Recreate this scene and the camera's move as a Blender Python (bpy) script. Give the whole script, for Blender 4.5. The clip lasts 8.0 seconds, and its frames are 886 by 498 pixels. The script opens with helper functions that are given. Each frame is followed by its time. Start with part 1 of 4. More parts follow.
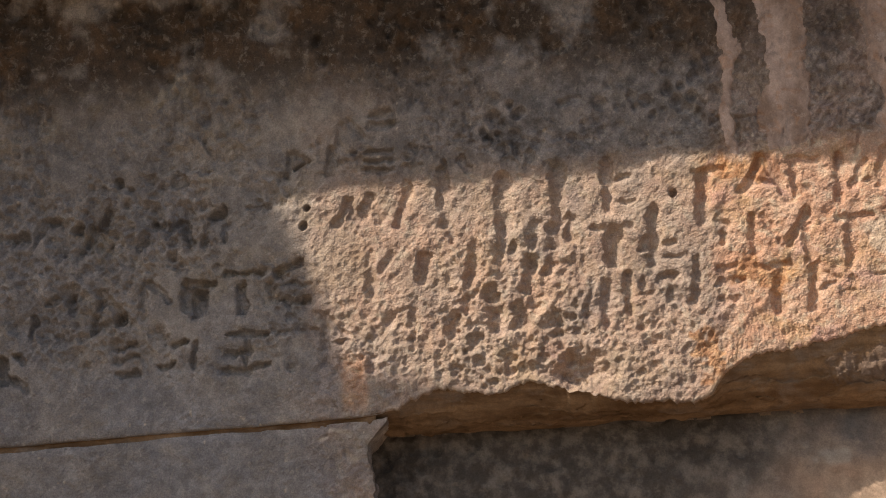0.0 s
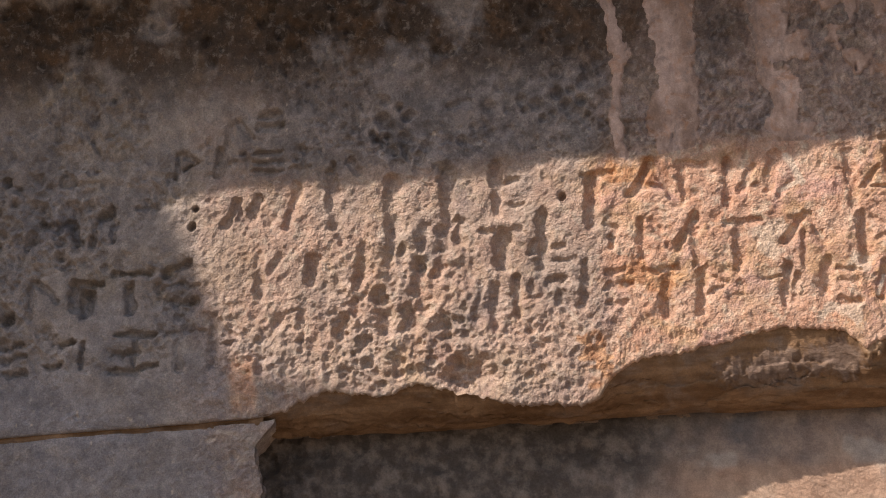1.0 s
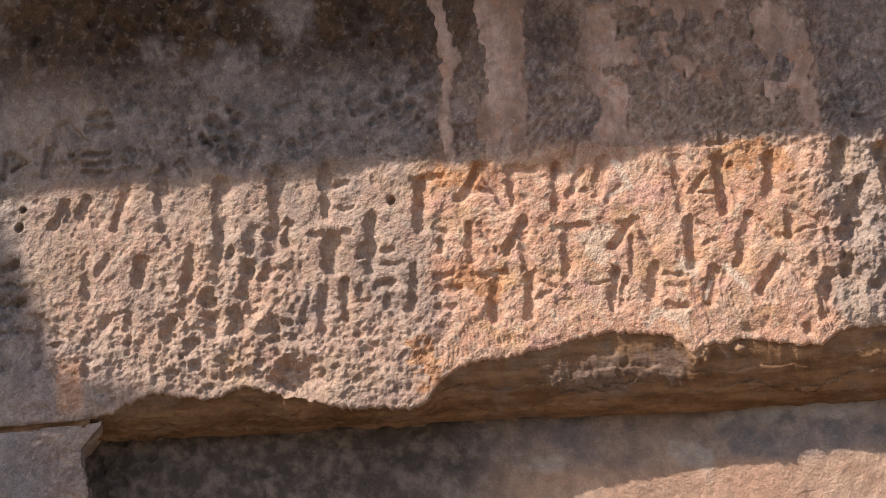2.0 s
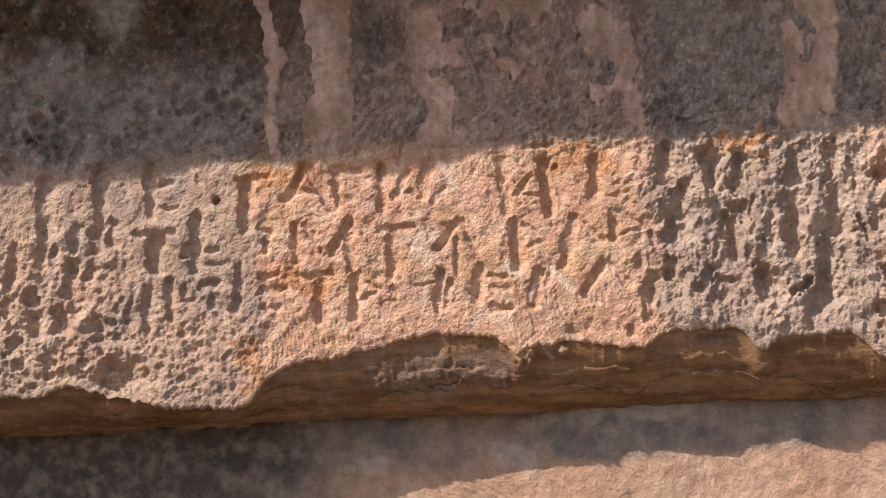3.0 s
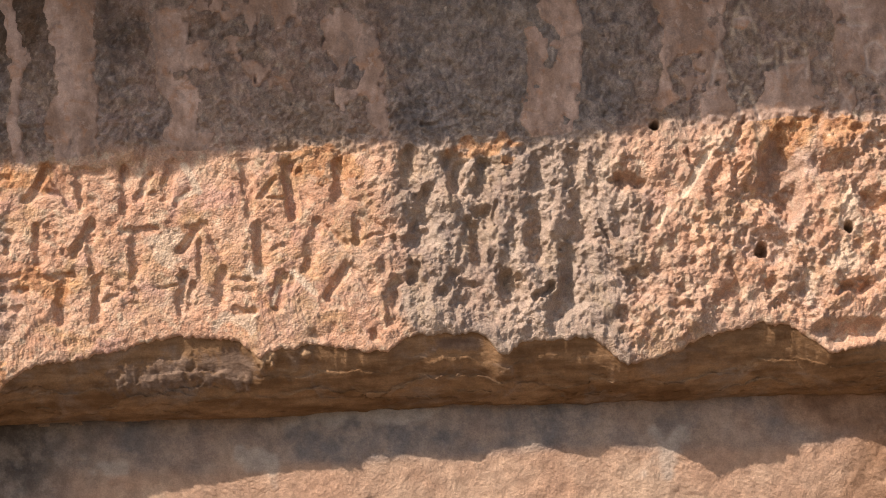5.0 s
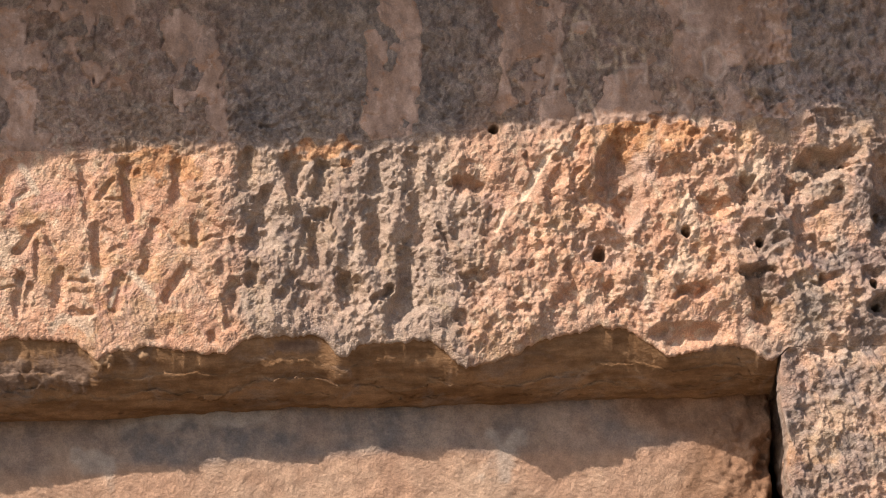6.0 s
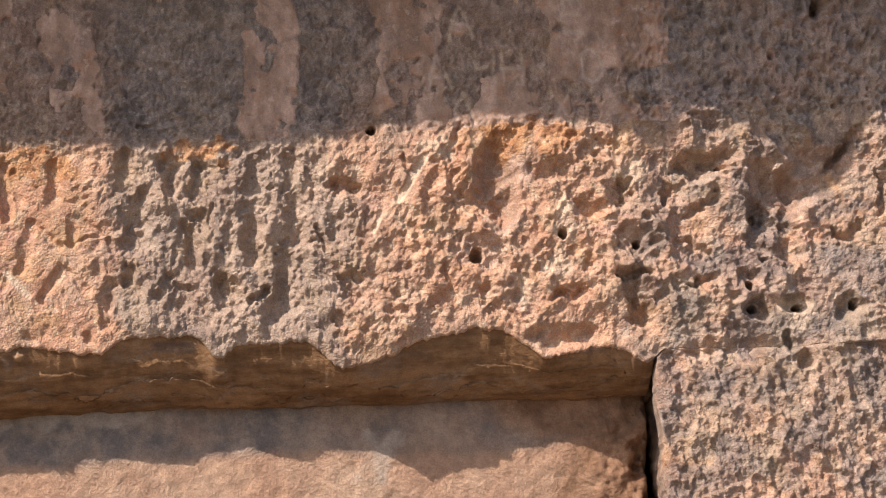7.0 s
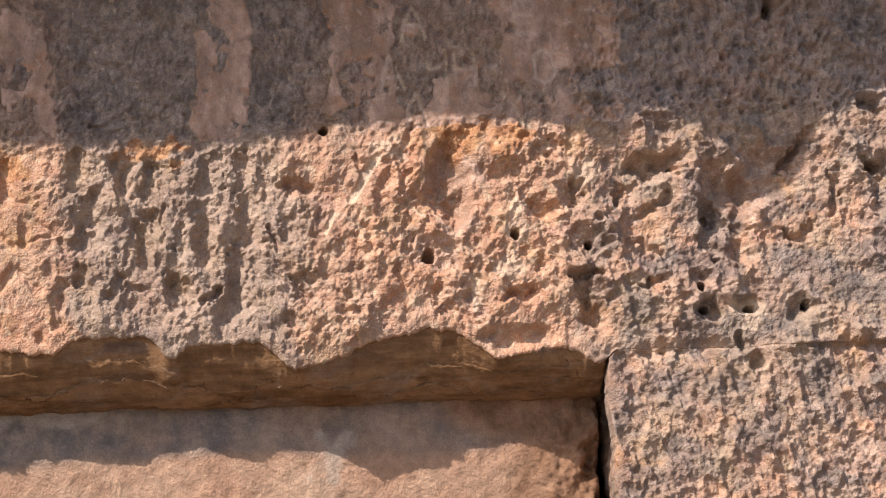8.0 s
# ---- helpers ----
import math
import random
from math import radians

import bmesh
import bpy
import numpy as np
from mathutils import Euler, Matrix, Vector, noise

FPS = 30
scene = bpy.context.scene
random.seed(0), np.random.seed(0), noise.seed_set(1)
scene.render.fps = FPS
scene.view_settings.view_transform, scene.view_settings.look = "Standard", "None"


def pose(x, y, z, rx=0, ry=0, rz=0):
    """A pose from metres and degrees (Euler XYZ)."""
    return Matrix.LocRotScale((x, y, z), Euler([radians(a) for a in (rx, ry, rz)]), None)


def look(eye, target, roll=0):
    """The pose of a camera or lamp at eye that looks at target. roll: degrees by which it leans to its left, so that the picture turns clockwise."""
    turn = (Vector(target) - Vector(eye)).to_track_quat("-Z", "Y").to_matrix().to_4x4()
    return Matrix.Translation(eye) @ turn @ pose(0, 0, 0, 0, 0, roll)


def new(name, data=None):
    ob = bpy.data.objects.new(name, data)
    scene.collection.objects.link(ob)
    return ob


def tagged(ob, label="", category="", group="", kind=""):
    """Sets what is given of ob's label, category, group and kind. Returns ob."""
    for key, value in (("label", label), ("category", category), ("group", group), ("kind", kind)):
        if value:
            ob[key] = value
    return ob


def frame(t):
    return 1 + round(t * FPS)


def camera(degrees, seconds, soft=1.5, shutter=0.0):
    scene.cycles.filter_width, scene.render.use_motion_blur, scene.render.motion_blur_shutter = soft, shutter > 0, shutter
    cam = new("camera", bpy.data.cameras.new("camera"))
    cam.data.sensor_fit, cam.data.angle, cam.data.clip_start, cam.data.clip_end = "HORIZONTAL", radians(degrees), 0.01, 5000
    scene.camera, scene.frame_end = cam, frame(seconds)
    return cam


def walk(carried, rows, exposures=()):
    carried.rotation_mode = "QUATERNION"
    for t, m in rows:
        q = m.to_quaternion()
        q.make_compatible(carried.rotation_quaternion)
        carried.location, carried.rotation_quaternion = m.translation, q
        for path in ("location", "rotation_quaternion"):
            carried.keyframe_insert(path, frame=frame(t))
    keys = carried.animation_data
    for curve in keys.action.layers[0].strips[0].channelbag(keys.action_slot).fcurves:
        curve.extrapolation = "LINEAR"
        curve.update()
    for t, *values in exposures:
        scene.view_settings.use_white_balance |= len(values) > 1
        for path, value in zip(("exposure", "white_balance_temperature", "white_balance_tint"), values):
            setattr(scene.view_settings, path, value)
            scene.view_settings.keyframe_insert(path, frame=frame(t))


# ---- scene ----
# Camera: it stands still on the ground before the wall and pans along the inscription.
cam = camera(15.0, 8.0, soft=1.0)
EYE = 1.6
TURNS = [  # seconds, yaw, pitch, roll
    (0.0, 9.597, 12.257, 1.890),
    (0.5, 9.220, 12.249, 1.845),
    (1.0, 7.661, 12.234, 1.891),
    (1.5, 6.137, 12.222, 2.028),
    (1.7, 5.596, 12.214, 2.058),
    (2.8, 2.290, 12.110, 2.312),
    (3.0, 1.735, 12.092, 2.374),
    (3.5, 0.503, 12.058, 2.490),
    (4.0, -0.489, 12.030, 2.593),
    (4.2, -0.865, 12.017, 2.630),
    (5.3, -3.432, 11.936, 2.925),
    (5.5, -4.001, 11.925, 2.982),
    (6.0, -5.390, 11.863, 3.095),
    (6.5, -6.602, 11.808, 3.247),
    (7.0, -7.472, 11.767, 3.388),
    (7.5, -8.012, 11.736, 3.475),
    (8.0, -8.277, 11.729, 3.510),
]
EXPOSURES = [(0.0, 0.10, 6200, 9), (0.5, 0.25, 6200, 11), (1.0, 0.16, 6000, 15), (1.5, 0.24, 5900, 16), (3.5, 0.22, 6200, 16), (5.5, 0.27, 6350, 15), (6.5, 0.23, 6300, 16), (8.0, 0.24, 6200, 18)]
walk(cam, [(t, pose(0, 0, EYE, 90 + pitch, roll, yaw)) for t, yaw, pitch, roll in TURNS], EXPOSURES)

# ---- light ----
SUN_AZ, SUN_EL = 53.0, 43.0  # degrees from the wall's normal towards the west, and above the horizon
SX = math.tan(radians(SUN_AZ))
SZ = math.tan(radians(SUN_EL)) / math.cos(radians(SUN_AZ))
to_sun = Vector((-math.sin(radians(SUN_AZ)) * math.cos(radians(SUN_EL)),
                 -math.cos(radians(SUN_AZ)) * math.cos(radians(SUN_EL)), math.sin(radians(SUN_EL))))
sun = bpy.data.lights.new("sun", "SUN")
sun.energy, sun.angle, sun.color = 5.0, radians(0.5), (1.0, 0.83, 0.68)
sun_ob = new("sun", sun)
sun_ob.matrix_world = look(to_sun * 30, (0, 0, 0))
world = bpy.data.worlds.new("sky")
scene.world = world
world.use_nodes = True
wn = world.node_tree.nodes
sky = wn.new("ShaderNodeTexSky")
sky.sky_type, sky.sun_disc = "NISHITA", False
sky.sun_elevation, sky.sun_rotation = radians(SUN_EL), radians(180 + SUN_AZ)
sky.air_density, sky.dust_density, sky.ozone_density = 1.0, 3.0, 1.0
wn["Background"].inputs["Strength"].default_value = 0.115
world.node_tree.links.new(sky.outputs[0], wn["Background"].inputs["Color"])

# ---- materials ----


class Nodes:
    """Short hand for building a node material."""

    def __init__(self, name, rough=0.9):
        self.m = bpy.data.materials.new(name)
        self.m.use_nodes = True
        self.t = self.m.node_tree
        self.b = self.t.nodes["Principled BSDF"]
        self.b.inputs["Roughness"].default_value = rough
        self.b.inputs["Specular IOR Level"].default_value = 0.25
        self.co = self.t.nodes.new("ShaderNodeNewGeometry").outputs["Position"]

    def put(self, socket, value):
        if hasattr(value, "node"):
            self.t.links.new(value, socket)
        else:
            socket.default_value = value

    def noise(self, scale, detail=4, rough=0.6, stretch=(1, 1, 1), distort=0.0):
        mp = self.t.nodes.new("ShaderNodeMapping")
        mp.inputs["Scale"].default_value = stretch
        self.t.links.new(self.co, mp.inputs["Vector"])
        n = self.t.nodes.new("ShaderNodeTexNoise")
        n.inputs["Scale"].default_value, n.inputs["Detail"].default_value = scale, detail
        n.inputs["Roughness"].default_value, n.inputs["Distortion"].default_value = rough, distort
        self.t.links.new(mp.outputs[0], n.inputs["Vector"])
        return n.outputs["Fac"]

    def cells(self, scale):
        v = self.t.nodes.new("ShaderNodeTexVoronoi")
        v.inputs["Scale"].default_value = scale
        self.t.links.new(self.co, v.inputs["Vector"])
        return v.outputs["Distance"]

    def ramp(self, value, lo, hi):
        r = self.t.nodes.new("ShaderNodeMapRange")
        r.interpolation_type = "SMOOTHSTEP"
        self.put(r.inputs["Value"], value)
        r.inputs["From Min"].default_value, r.inputs["From Max"].default_value = lo, hi
        return r.outputs["Result"]

    def math(self, op, a, b):
        n = self.t.nodes.new("ShaderNodeMath")
        n.operation = op
        self.put(n.inputs[0], a)
        self.put(n.inputs[1], b)
        return n.outputs[0]

    def mix(self, fac, a, b, how="MIX"):
        n = self.t.nodes.new("ShaderNodeMix")
        n.data_type, n.blend_type = "RGBA", how
        self.put(n.inputs["Factor"], fac)
        for key, c in ((6, a), (7, b)):
            self.put(n.inputs[key], c if hasattr(c, "node") else (*c, 1))
        return n.outputs[2]

    def mask(self, name):
        a = self.t.nodes.new("ShaderNodeAttribute")
        a.attribute_name = name
        return a.outputs["Fac"]

    def grain(self, colour, fine=0.35):
        """Speckle at grain size and mottling at hand size, then the base colour."""
        s = self.ramp(self.noise(420, 3, 0.7), 0.3, 0.7)
        c = self.mix(fine, colour, self.mix(s, (0.35, 0.34, 0.33), (1.25, 1.22, 1.18)), "MULTIPLY")
        g = self.ramp(self.noise(60, 5, 0.65), 0.35, 0.68)
        c = self.mix(0.45, c, self.mix(g, (0.62, 0.60, 0.58), (1.22, 1.2, 1.16)), "MULTIPLY")
        self.put(self.b.inputs["Base Color"], c)

    def bump(self, height, strength, distance):
        n = self.t.nodes.new("ShaderNodeBump")
        n.inputs["Strength"].default_value, n.inputs["Distance"].default_value = strength, distance
        self.put(n.inputs["Height"], height)
        self.t.links.new(n.outputs[0], self.b.inputs["Normal"])


def weathered_stone():
    """Limestone of the lintel: the masks say where it is warm, grey with stain and painted shade, coated, or freshly
    scraped.
    """
    k = Nodes("weathered_limestone", 0.92)
    blotch = k.noise(14, 5, 0.6)
    grey = k.mix(k.ramp(blotch, 0.35, 0.65), (0.29, 0.252, 0.216), (0.44, 0.378, 0.312))
    warm = k.mix(k.ramp(k.noise(22, 4, 0.6), 0.35, 0.7), (0.56, 0.335, 0.220), (0.66, 0.455, 0.320))
    rust = k.ramp(k.noise(35, 4, 0.6, distort=0.6), 0.55, 0.75)
    warm = k.mix(k.math("MULTIPLY", rust, 0.75), warm, (0.50, 0.265, 0.135))
    warm = k.mix(k.math("MULTIPLY", k.ramp(k.noise(48, 5, 0.65, distort=0.5), 0.5, 0.68), 0.7), warm, (0.70, 0.59, 0.43))
    ochre = k.ramp(k.noise(9, 5, 0.65, distort=0.7), 0.50, 0.64)
    warm = k.mix(k.math("MULTIPLY", ochre, 0.65), warm, (0.54, 0.36, 0.19))
    rose = k.ramp(k.noise(12, 5, 0.6, (1, 3, 1), 0.5), 0.54, 0.68)
    warm = k.mix(k.math("MULTIPLY", rose, 0.65), warm, (0.58, 0.365, 0.30))
    grey = k.mix(k.math("MULTIPLY", k.ramp(k.noise(17, 5, 0.65, distort=0.6), 0.5, 0.66), 0.55), grey, (0.43, 0.35, 0.24))
    grey = k.mix(k.math("MULTIPLY", k.ramp(k.noise(27, 5, 0.65), 0.54, 0.68), 0.5), grey, (0.19, 0.18, 0.185))
    c = k.mix(k.mask("warm"), grey, warm)
    # dark grey for stain blotches, and for shade painted over the upper face
    c = k.mix(k.mask("stain_shade"), c, k.mix(k.ramp(k.noise(30, 4), 0.4, 0.65), (0.165, 0.153, 0.147), (0.32, 0.285, 0.262)))
    coat = k.mix(k.ramp(k.noise(16, 5, 0.65, (1, 1, 0.45)), 0.38, 0.66), (0.38, 0.265, 0.20), (0.62, 0.49, 0.405))
    coat = k.mix(k.math("MULTIPLY", k.ramp(k.noise(40, 4, 0.6, distort=0.8), 0.52, 0.68), 0.55), coat, (0.44, 0.24, 0.13))
    c = k.mix(k.mask("coat"), c, coat)
    c = k.mix(k.mask("rust"), c, k.mix(k.ramp(k.noise(60, 4), 0.4, 0.65), (0.44, 0.21, 0.09), (0.60, 0.36, 0.18)))
    # blue-grey of the lower stone, also the cool cast of shade put into colour
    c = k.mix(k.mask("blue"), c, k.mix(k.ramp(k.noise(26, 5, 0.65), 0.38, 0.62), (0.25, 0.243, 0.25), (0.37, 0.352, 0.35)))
    c = k.mix(k.mask("pale"), c, (0.72, 0.60, 0.455))
    # brown crust blotches that also carry the darkening under the cornice
    c = k.mix(k.mask("crust_shade"), c, k.mix(k.ramp(k.noise(20, 4), 0.4, 0.7), (0.070, 0.048, 0.030), (0.155, 0.090, 0.042)))
    c = k.mix(k.math("MULTIPLY", k.ramp(k.noise(75, 5, 0.7, distort=0.4), 0.52, 0.66), 0.4), c, k.mix(0.6, c, (0.66, 0.58, 0.47)))
    k.grain(c, 0.4)
    fine = k.math("ADD", k.noise(260, 6, 0.8), k.math("MULTIPLY", k.cells(330), 0.9))
    k.bump(fine, 0.65, 0.0030)
    return k.m


def fracture_stone():
    """Rusty brown broken underside with long flat layers."""
    k = Nodes("fracture_brown", 0.9)
    layer = k.noise(26, 5, 0.6, (0.35, 1, 2.4))
    c = k.mix(k.ramp(layer, 0.35, 0.65), (0.19, 0.108, 0.050), (0.34, 0.215, 0.115))
    c = k.mix(k.math("MULTIPLY", k.ramp(k.noise(13, 6, 0.65, (0.8, 1, 1.3), 0.8), 0.50, 0.72), 0.7), c, (0.31, 0.25, 0.20))
    c = k.mix(k.math("MULTIPLY", k.mask("grey"), 0.75), c, k.mix(k.ramp(k.noise(40, 5, 0.65, (0.6, 1, 1.6)), 0.4, 0.62), (0.16, 0.115, 0.09), (0.29, 0.22, 0.17)))
    c = k.mix(k.mask("pale"), c, (0.46, 0.31, 0.18))
    k.grain(c, 0.25)
    k.bump(k.noise(170, 6, 0.7, (0.7, 1, 1.4)), 0.9, 0.004)
    return k.m


def tooled_stone():
    """Recessed panel: warm stone below, grey dirt and painted shade under the lintel and at the west."""
    k = Nodes("tooled_limestone", 0.92)
    c = k.mix(k.ramp(k.noise(8, 4), 0.35, 0.65), (0.45, 0.30, 0.205), (0.54, 0.40, 0.285))
    c = k.mix(k.mask("stain_shade"), c, k.mix(k.ramp(k.noise(24, 5, 0.65), 0.4, 0.62), (0.20, 0.185, 0.175), (0.34, 0.285, 0.235)))
    c = k.mix(k.mask("pale"), c, (0.50, 0.45, 0.38))
    c = k.mix(k.mask("rust"), c, k.mix(k.ramp(k.noise(18, 5), 0.4, 0.65), (0.22, 0.125, 0.07), (0.38, 0.24, 0.15)))
    # dark pitted west end, with the shade of the recess put into its colour
    c = k.mix(k.mask("crust_shade"), c, k.mix(k.ramp(k.noise(30, 5), 0.4, 0.65), (0.120, 0.103, 0.086), (0.235, 0.200, 0.165)))
    k.grain(c, 0.3)
    k.bump(k.noise(240, 4, 0.65), 0.9, 0.003)
    return k.m


def plain_stone(name, a, b, scale=3.0):
    k = Nodes(name, 0.93)
    c = k.mix(k.ramp(k.noise(scale, 6, 0.6), 0.35, 0.65), a, b)
    k.grain(c)
    k.bump(k.noise(60, 6, 0.7), 0.7, 0.01)
    return k.m


def plaster_wash():
    """Thin old wash, pinkish to ochre, worn and stained."""
    k = Nodes("plaster_wash", 0.9)
    c = k.mix(k.ramp(k.noise(16, 5, 0.65, (1, 1, 0.45)), 0.38, 0.66), (0.33, 0.23, 0.170), (0.58, 0.435, 0.350))
    c = k.mix(k.math("MULTIPLY", k.ramp(k.noise(40, 4, 0.6, distort=0.8), 0.52, 0.68), 0.55), c, (0.44, 0.24, 0.13))
    c = k.mix(k.math("MULTIPLY", k.ramp(k.noise(30, 6, 0.7, (1, 1, 0.7), 0.6), 0.53, 0.64), 0.5), c, (0.23, 0.19, 0.165))
    c = k.mix(k.math("MULTIPLY", k.ramp(k.noise(55, 5, 0.7), 0.56, 0.66), 0.6), c, (0.60, 0.48, 0.40))
    c = k.mix(k.mask("pale"), c, (0.60, 0.50, 0.42))
    k.grain(c, 0.25)
    k.bump(k.noise(180, 5, 0.7), 0.7, 0.0025)
    return k.m


STONE = weathered_stone()
WASH = plaster_wash()
FRACTURE = fracture_stone()
TOOLED = tooled_stone()
MASONRY = plain_stone("rough_masonry", (0.34, 0.25, 0.17), (0.44, 0.33, 0.23))
SAND = plain_stone("dry_earth", (0.22, 0.18, 0.14), (0.30, 0.25, 0.20), 1.2)

# ---- relief: all in metres, as arrays over the face ----
TABLE = np.random.RandomState(7).rand(256, 256, 3).astype(np.float32)
LAYERS = [np.ascontiguousarray(TABLE[:, :, k]).ravel() for k in range(3)]


def lattice(x, z, size, seed=0):
    """Smooth noise from -1 to 1 with features of about that size."""
    x, z = x / size + 37.3 * seed + 500, z / size + 11.7 * seed + 500
    i, j = np.floor(x).astype(np.int32), np.floor(z).astype(np.int32)
    u, v = x - i, z - j
    u, v = u * u * u * (u * (6 * u - 15) + 10), v * v * v * (v * (6 * v - 15) + 10)
    g = LAYERS[seed % 3]
    i0, i1, j0, j1 = (i & 255) << 8, ((i + 1) & 255) << 8, j & 255, (j + 1) & 255
    a, b, c, d = g[i0 + j0], g[i1 + j0], g[i0 + j1], g[i1 + j1]
    a = a + (b - a) * u
    return 2 * (a + (c + (d - c) * u - a) * v) - 1


def fbm(x, z, size, octaves=4, seed=0, gain=0.5):
    total, amp, norm = 0.0, 1.0, 0.0
    for o in range(octaves):
        total = total + amp * lattice(x, z, size / 2.03 ** o, seed + o)
        norm += amp
        amp *= gain
    return total / norm


def ridges(x, z, size, octaves=3, seed=0):
    total, amp, norm = 0.0, 1.0, 0.0
    for o in range(octaves):
        total = total + amp * (1 - 2.2 * np.abs(lattice(x, z, size / 2.1 ** o, seed + o)))
        norm += amp
        amp *= 0.55
    return total / norm


def pits(x, z, size, seed=0, full=0.5):
    """Round hollows, 0 to 1 deep, at most one to a cell of that size; full: the share of cells that have one."""
    u, v = x / size + 300 + seed * 5.1, z / size + 300 + seed * 3.3
    i, j = np.floor(u).astype(int), np.floor(v).astype(int)
    deep = np.zeros_like(x)
    for di in (-1, 0, 1):
        for dj in (-1, 0, 1):
            r = TABLE[(i + di + seed * 17) % 256, (j + dj + seed * 29) % 256]
            q = TABLE[(i + di + 91 + seed) % 256, (j + dj + 53) % 256, 0]
            d2 = (u - i - di - r[..., 0]) ** 2 + (v - j - dj - r[..., 1]) ** 2
            radius = 0.28 + 0.42 * r[..., 2]
            deep = np.maximum(deep, np.where(q < full, np.clip(1 - d2 / radius ** 2, 0, 1) ** 0.7 * (0.5 + 0.5 * r[..., 2]), 0))
    return deep


def scoops(x, z, size, seed=0):
    """Bowls worn out side by side with sharp crests between them, 0 at the floor of a bowl to about 1 on a crest."""
    wx = x + 0.35 * size * lattice(x, z, 0.8 * size, seed + 1) + 0.15 * size * lattice(x, z, 0.3 * size, seed + 4)
    wz = z + 0.35 * size * lattice(x, z, 0.8 * size, seed + 2) + 0.15 * size * lattice(x, z, 0.3 * size, seed + 5)
    u, v = wx / size + 250 + seed * 4.3, wz / size + 250 + seed * 6.1
    i, j = np.floor(u).astype(np.int32), np.floor(v).astype(np.int32)
    best = np.full_like(x, 9.0)
    for di in (-1, 0, 1):
        for dj in (-1, 0, 1):
            at = (((i + di + seed * 11) & 255) << 8) + ((j + dj + seed * 19) & 255)
            best = np.minimum(best, (u - i - di - LAYERS[0][at]) ** 2 + (v - j - dj - LAYERS[1][at]) ** 2 + 0.35 * LAYERS[2][at])
    return np.clip(best, 0, 1.3)


def facets(x, z, size, seed=0):
    """Broken planes, each tilted its own way, as a chisel or frost leaves them; about -0.5 to 0.5 sizes high."""
    wx = x + 0.3 * size * lattice(x, z, 0.6 * size, seed + 1)
    wz = z + 0.3 * size * lattice(x, z, 0.6 * size, seed + 2)
    u, v = wx / size + 200 + seed * 7.7, wz / size + 200 + seed * 2.9
    i, j = np.floor(u).astype(int), np.floor(v).astype(int)
    best, high = np.full_like(x, 9.0), np.zeros_like(x)
    for di in (-1, 0, 1):
        for dj in (-1, 0, 1):
            r = TABLE[(i + di + seed * 13) % 256, (j + dj + seed * 7) % 256]
            q = TABLE[(i + di + 71) % 256, (j + dj + 33 + seed) % 256]
            du, dv = u - i - di - r[..., 0], v - j - dj - r[..., 1]
            d2 = du * du + dv * dv
            near = d2 < best
            high = np.where(near, (q[..., 0] - 0.5) * du + (q[..., 1] - 0.5) * dv + 0.25 * (q[..., 2] - 0.5), high)
            best = np.where(near, d2, best)
    return high


def step(x, lo, hi):
    t = np.clip((x - lo) / (hi - lo), 0, 1)
    return t * t * (3 - 2 * t)


def band(x, a, b, soft=0.04):
    return step(x, a - soft, a + soft) * (1 - step(x, b - soft, b + soft))


# Scratched capitals as strokes in a box one high, x from -0.5 to 0.5.
GLYPHS = {
    "A": [(-.45, -.5, 0, .5), (0, .5, .45, -.5), (-.25, -.12, .25, -.12)],
    "E": [(-.3, -.5, -.3, .5), (-.3, .5, .35, .5), (-.3, 0, .3, 0), (-.3, -.5, .35, -.5)],
    "H": [(-.35, -.5, -.35, .5), (.35, -.5, .35, .5), (-.35, 0, .35, 0)],
    "L": [(-.4, -.5, 0, .5), (0, .5, .4, -.5)],
    "O": [(-.35, -.3, -.35, .3), (-.35, .3, 0, .5), (0, .5, .35, .3), (.35, .3, .35, -.3), (.35, -.3, 0, -.5), (0, -.5, -.35, -.3)],
    "X": [(-.4, -.5, .4, .5), (-.4, .5, .4, -.5)],
}
SCRATCHED = [("A", 0.690, 2.862), ("A", 0.728, 2.940), ("H", 0.758, 2.868), ("H", 0.800, 2.866), ("O", 0.919,
    2.868), ("E", 0.894, 2.945), ("L", 0.724, 2.806), ("X", 0.870, 2.806)]
# Chisel strokes of the carved rows: from x, z to x, z, and half the width of the cut.
ROW_ONE_WEST = [(-0.923, 2.692, -0.908, 2.726, 0.0065), (-0.908, 2.725, -0.896, 2.698, 0.0073), (-0.887, 2.698, -0.873, 2.731, 0.0073),
    (-0.873, 2.724, -0.864, 2.689, 0.0049), (-0.836, 2.685, -0.818, 2.744, 0.0073), (-0.765, 2.764, -0.765, 2.683, 0.0098),
    (-0.675, 2.742, -0.675, 2.668, 0.0114), (-0.595, 2.753, -0.594, 2.688, 0.0098), (-0.610, 2.669, -0.586, 2.678, 0.0073),
    (-0.576, 2.679, -0.584, 2.651, 0.0065), (-0.523, 2.754, -0.524, 2.688, 0.0081), (-0.519, 2.729, -0.491, 2.733, 0.0057),
    (-0.522, 2.693, -0.484, 2.697, 0.0041), (-0.756, 2.674, -0.754, 2.657, 0.0057)]
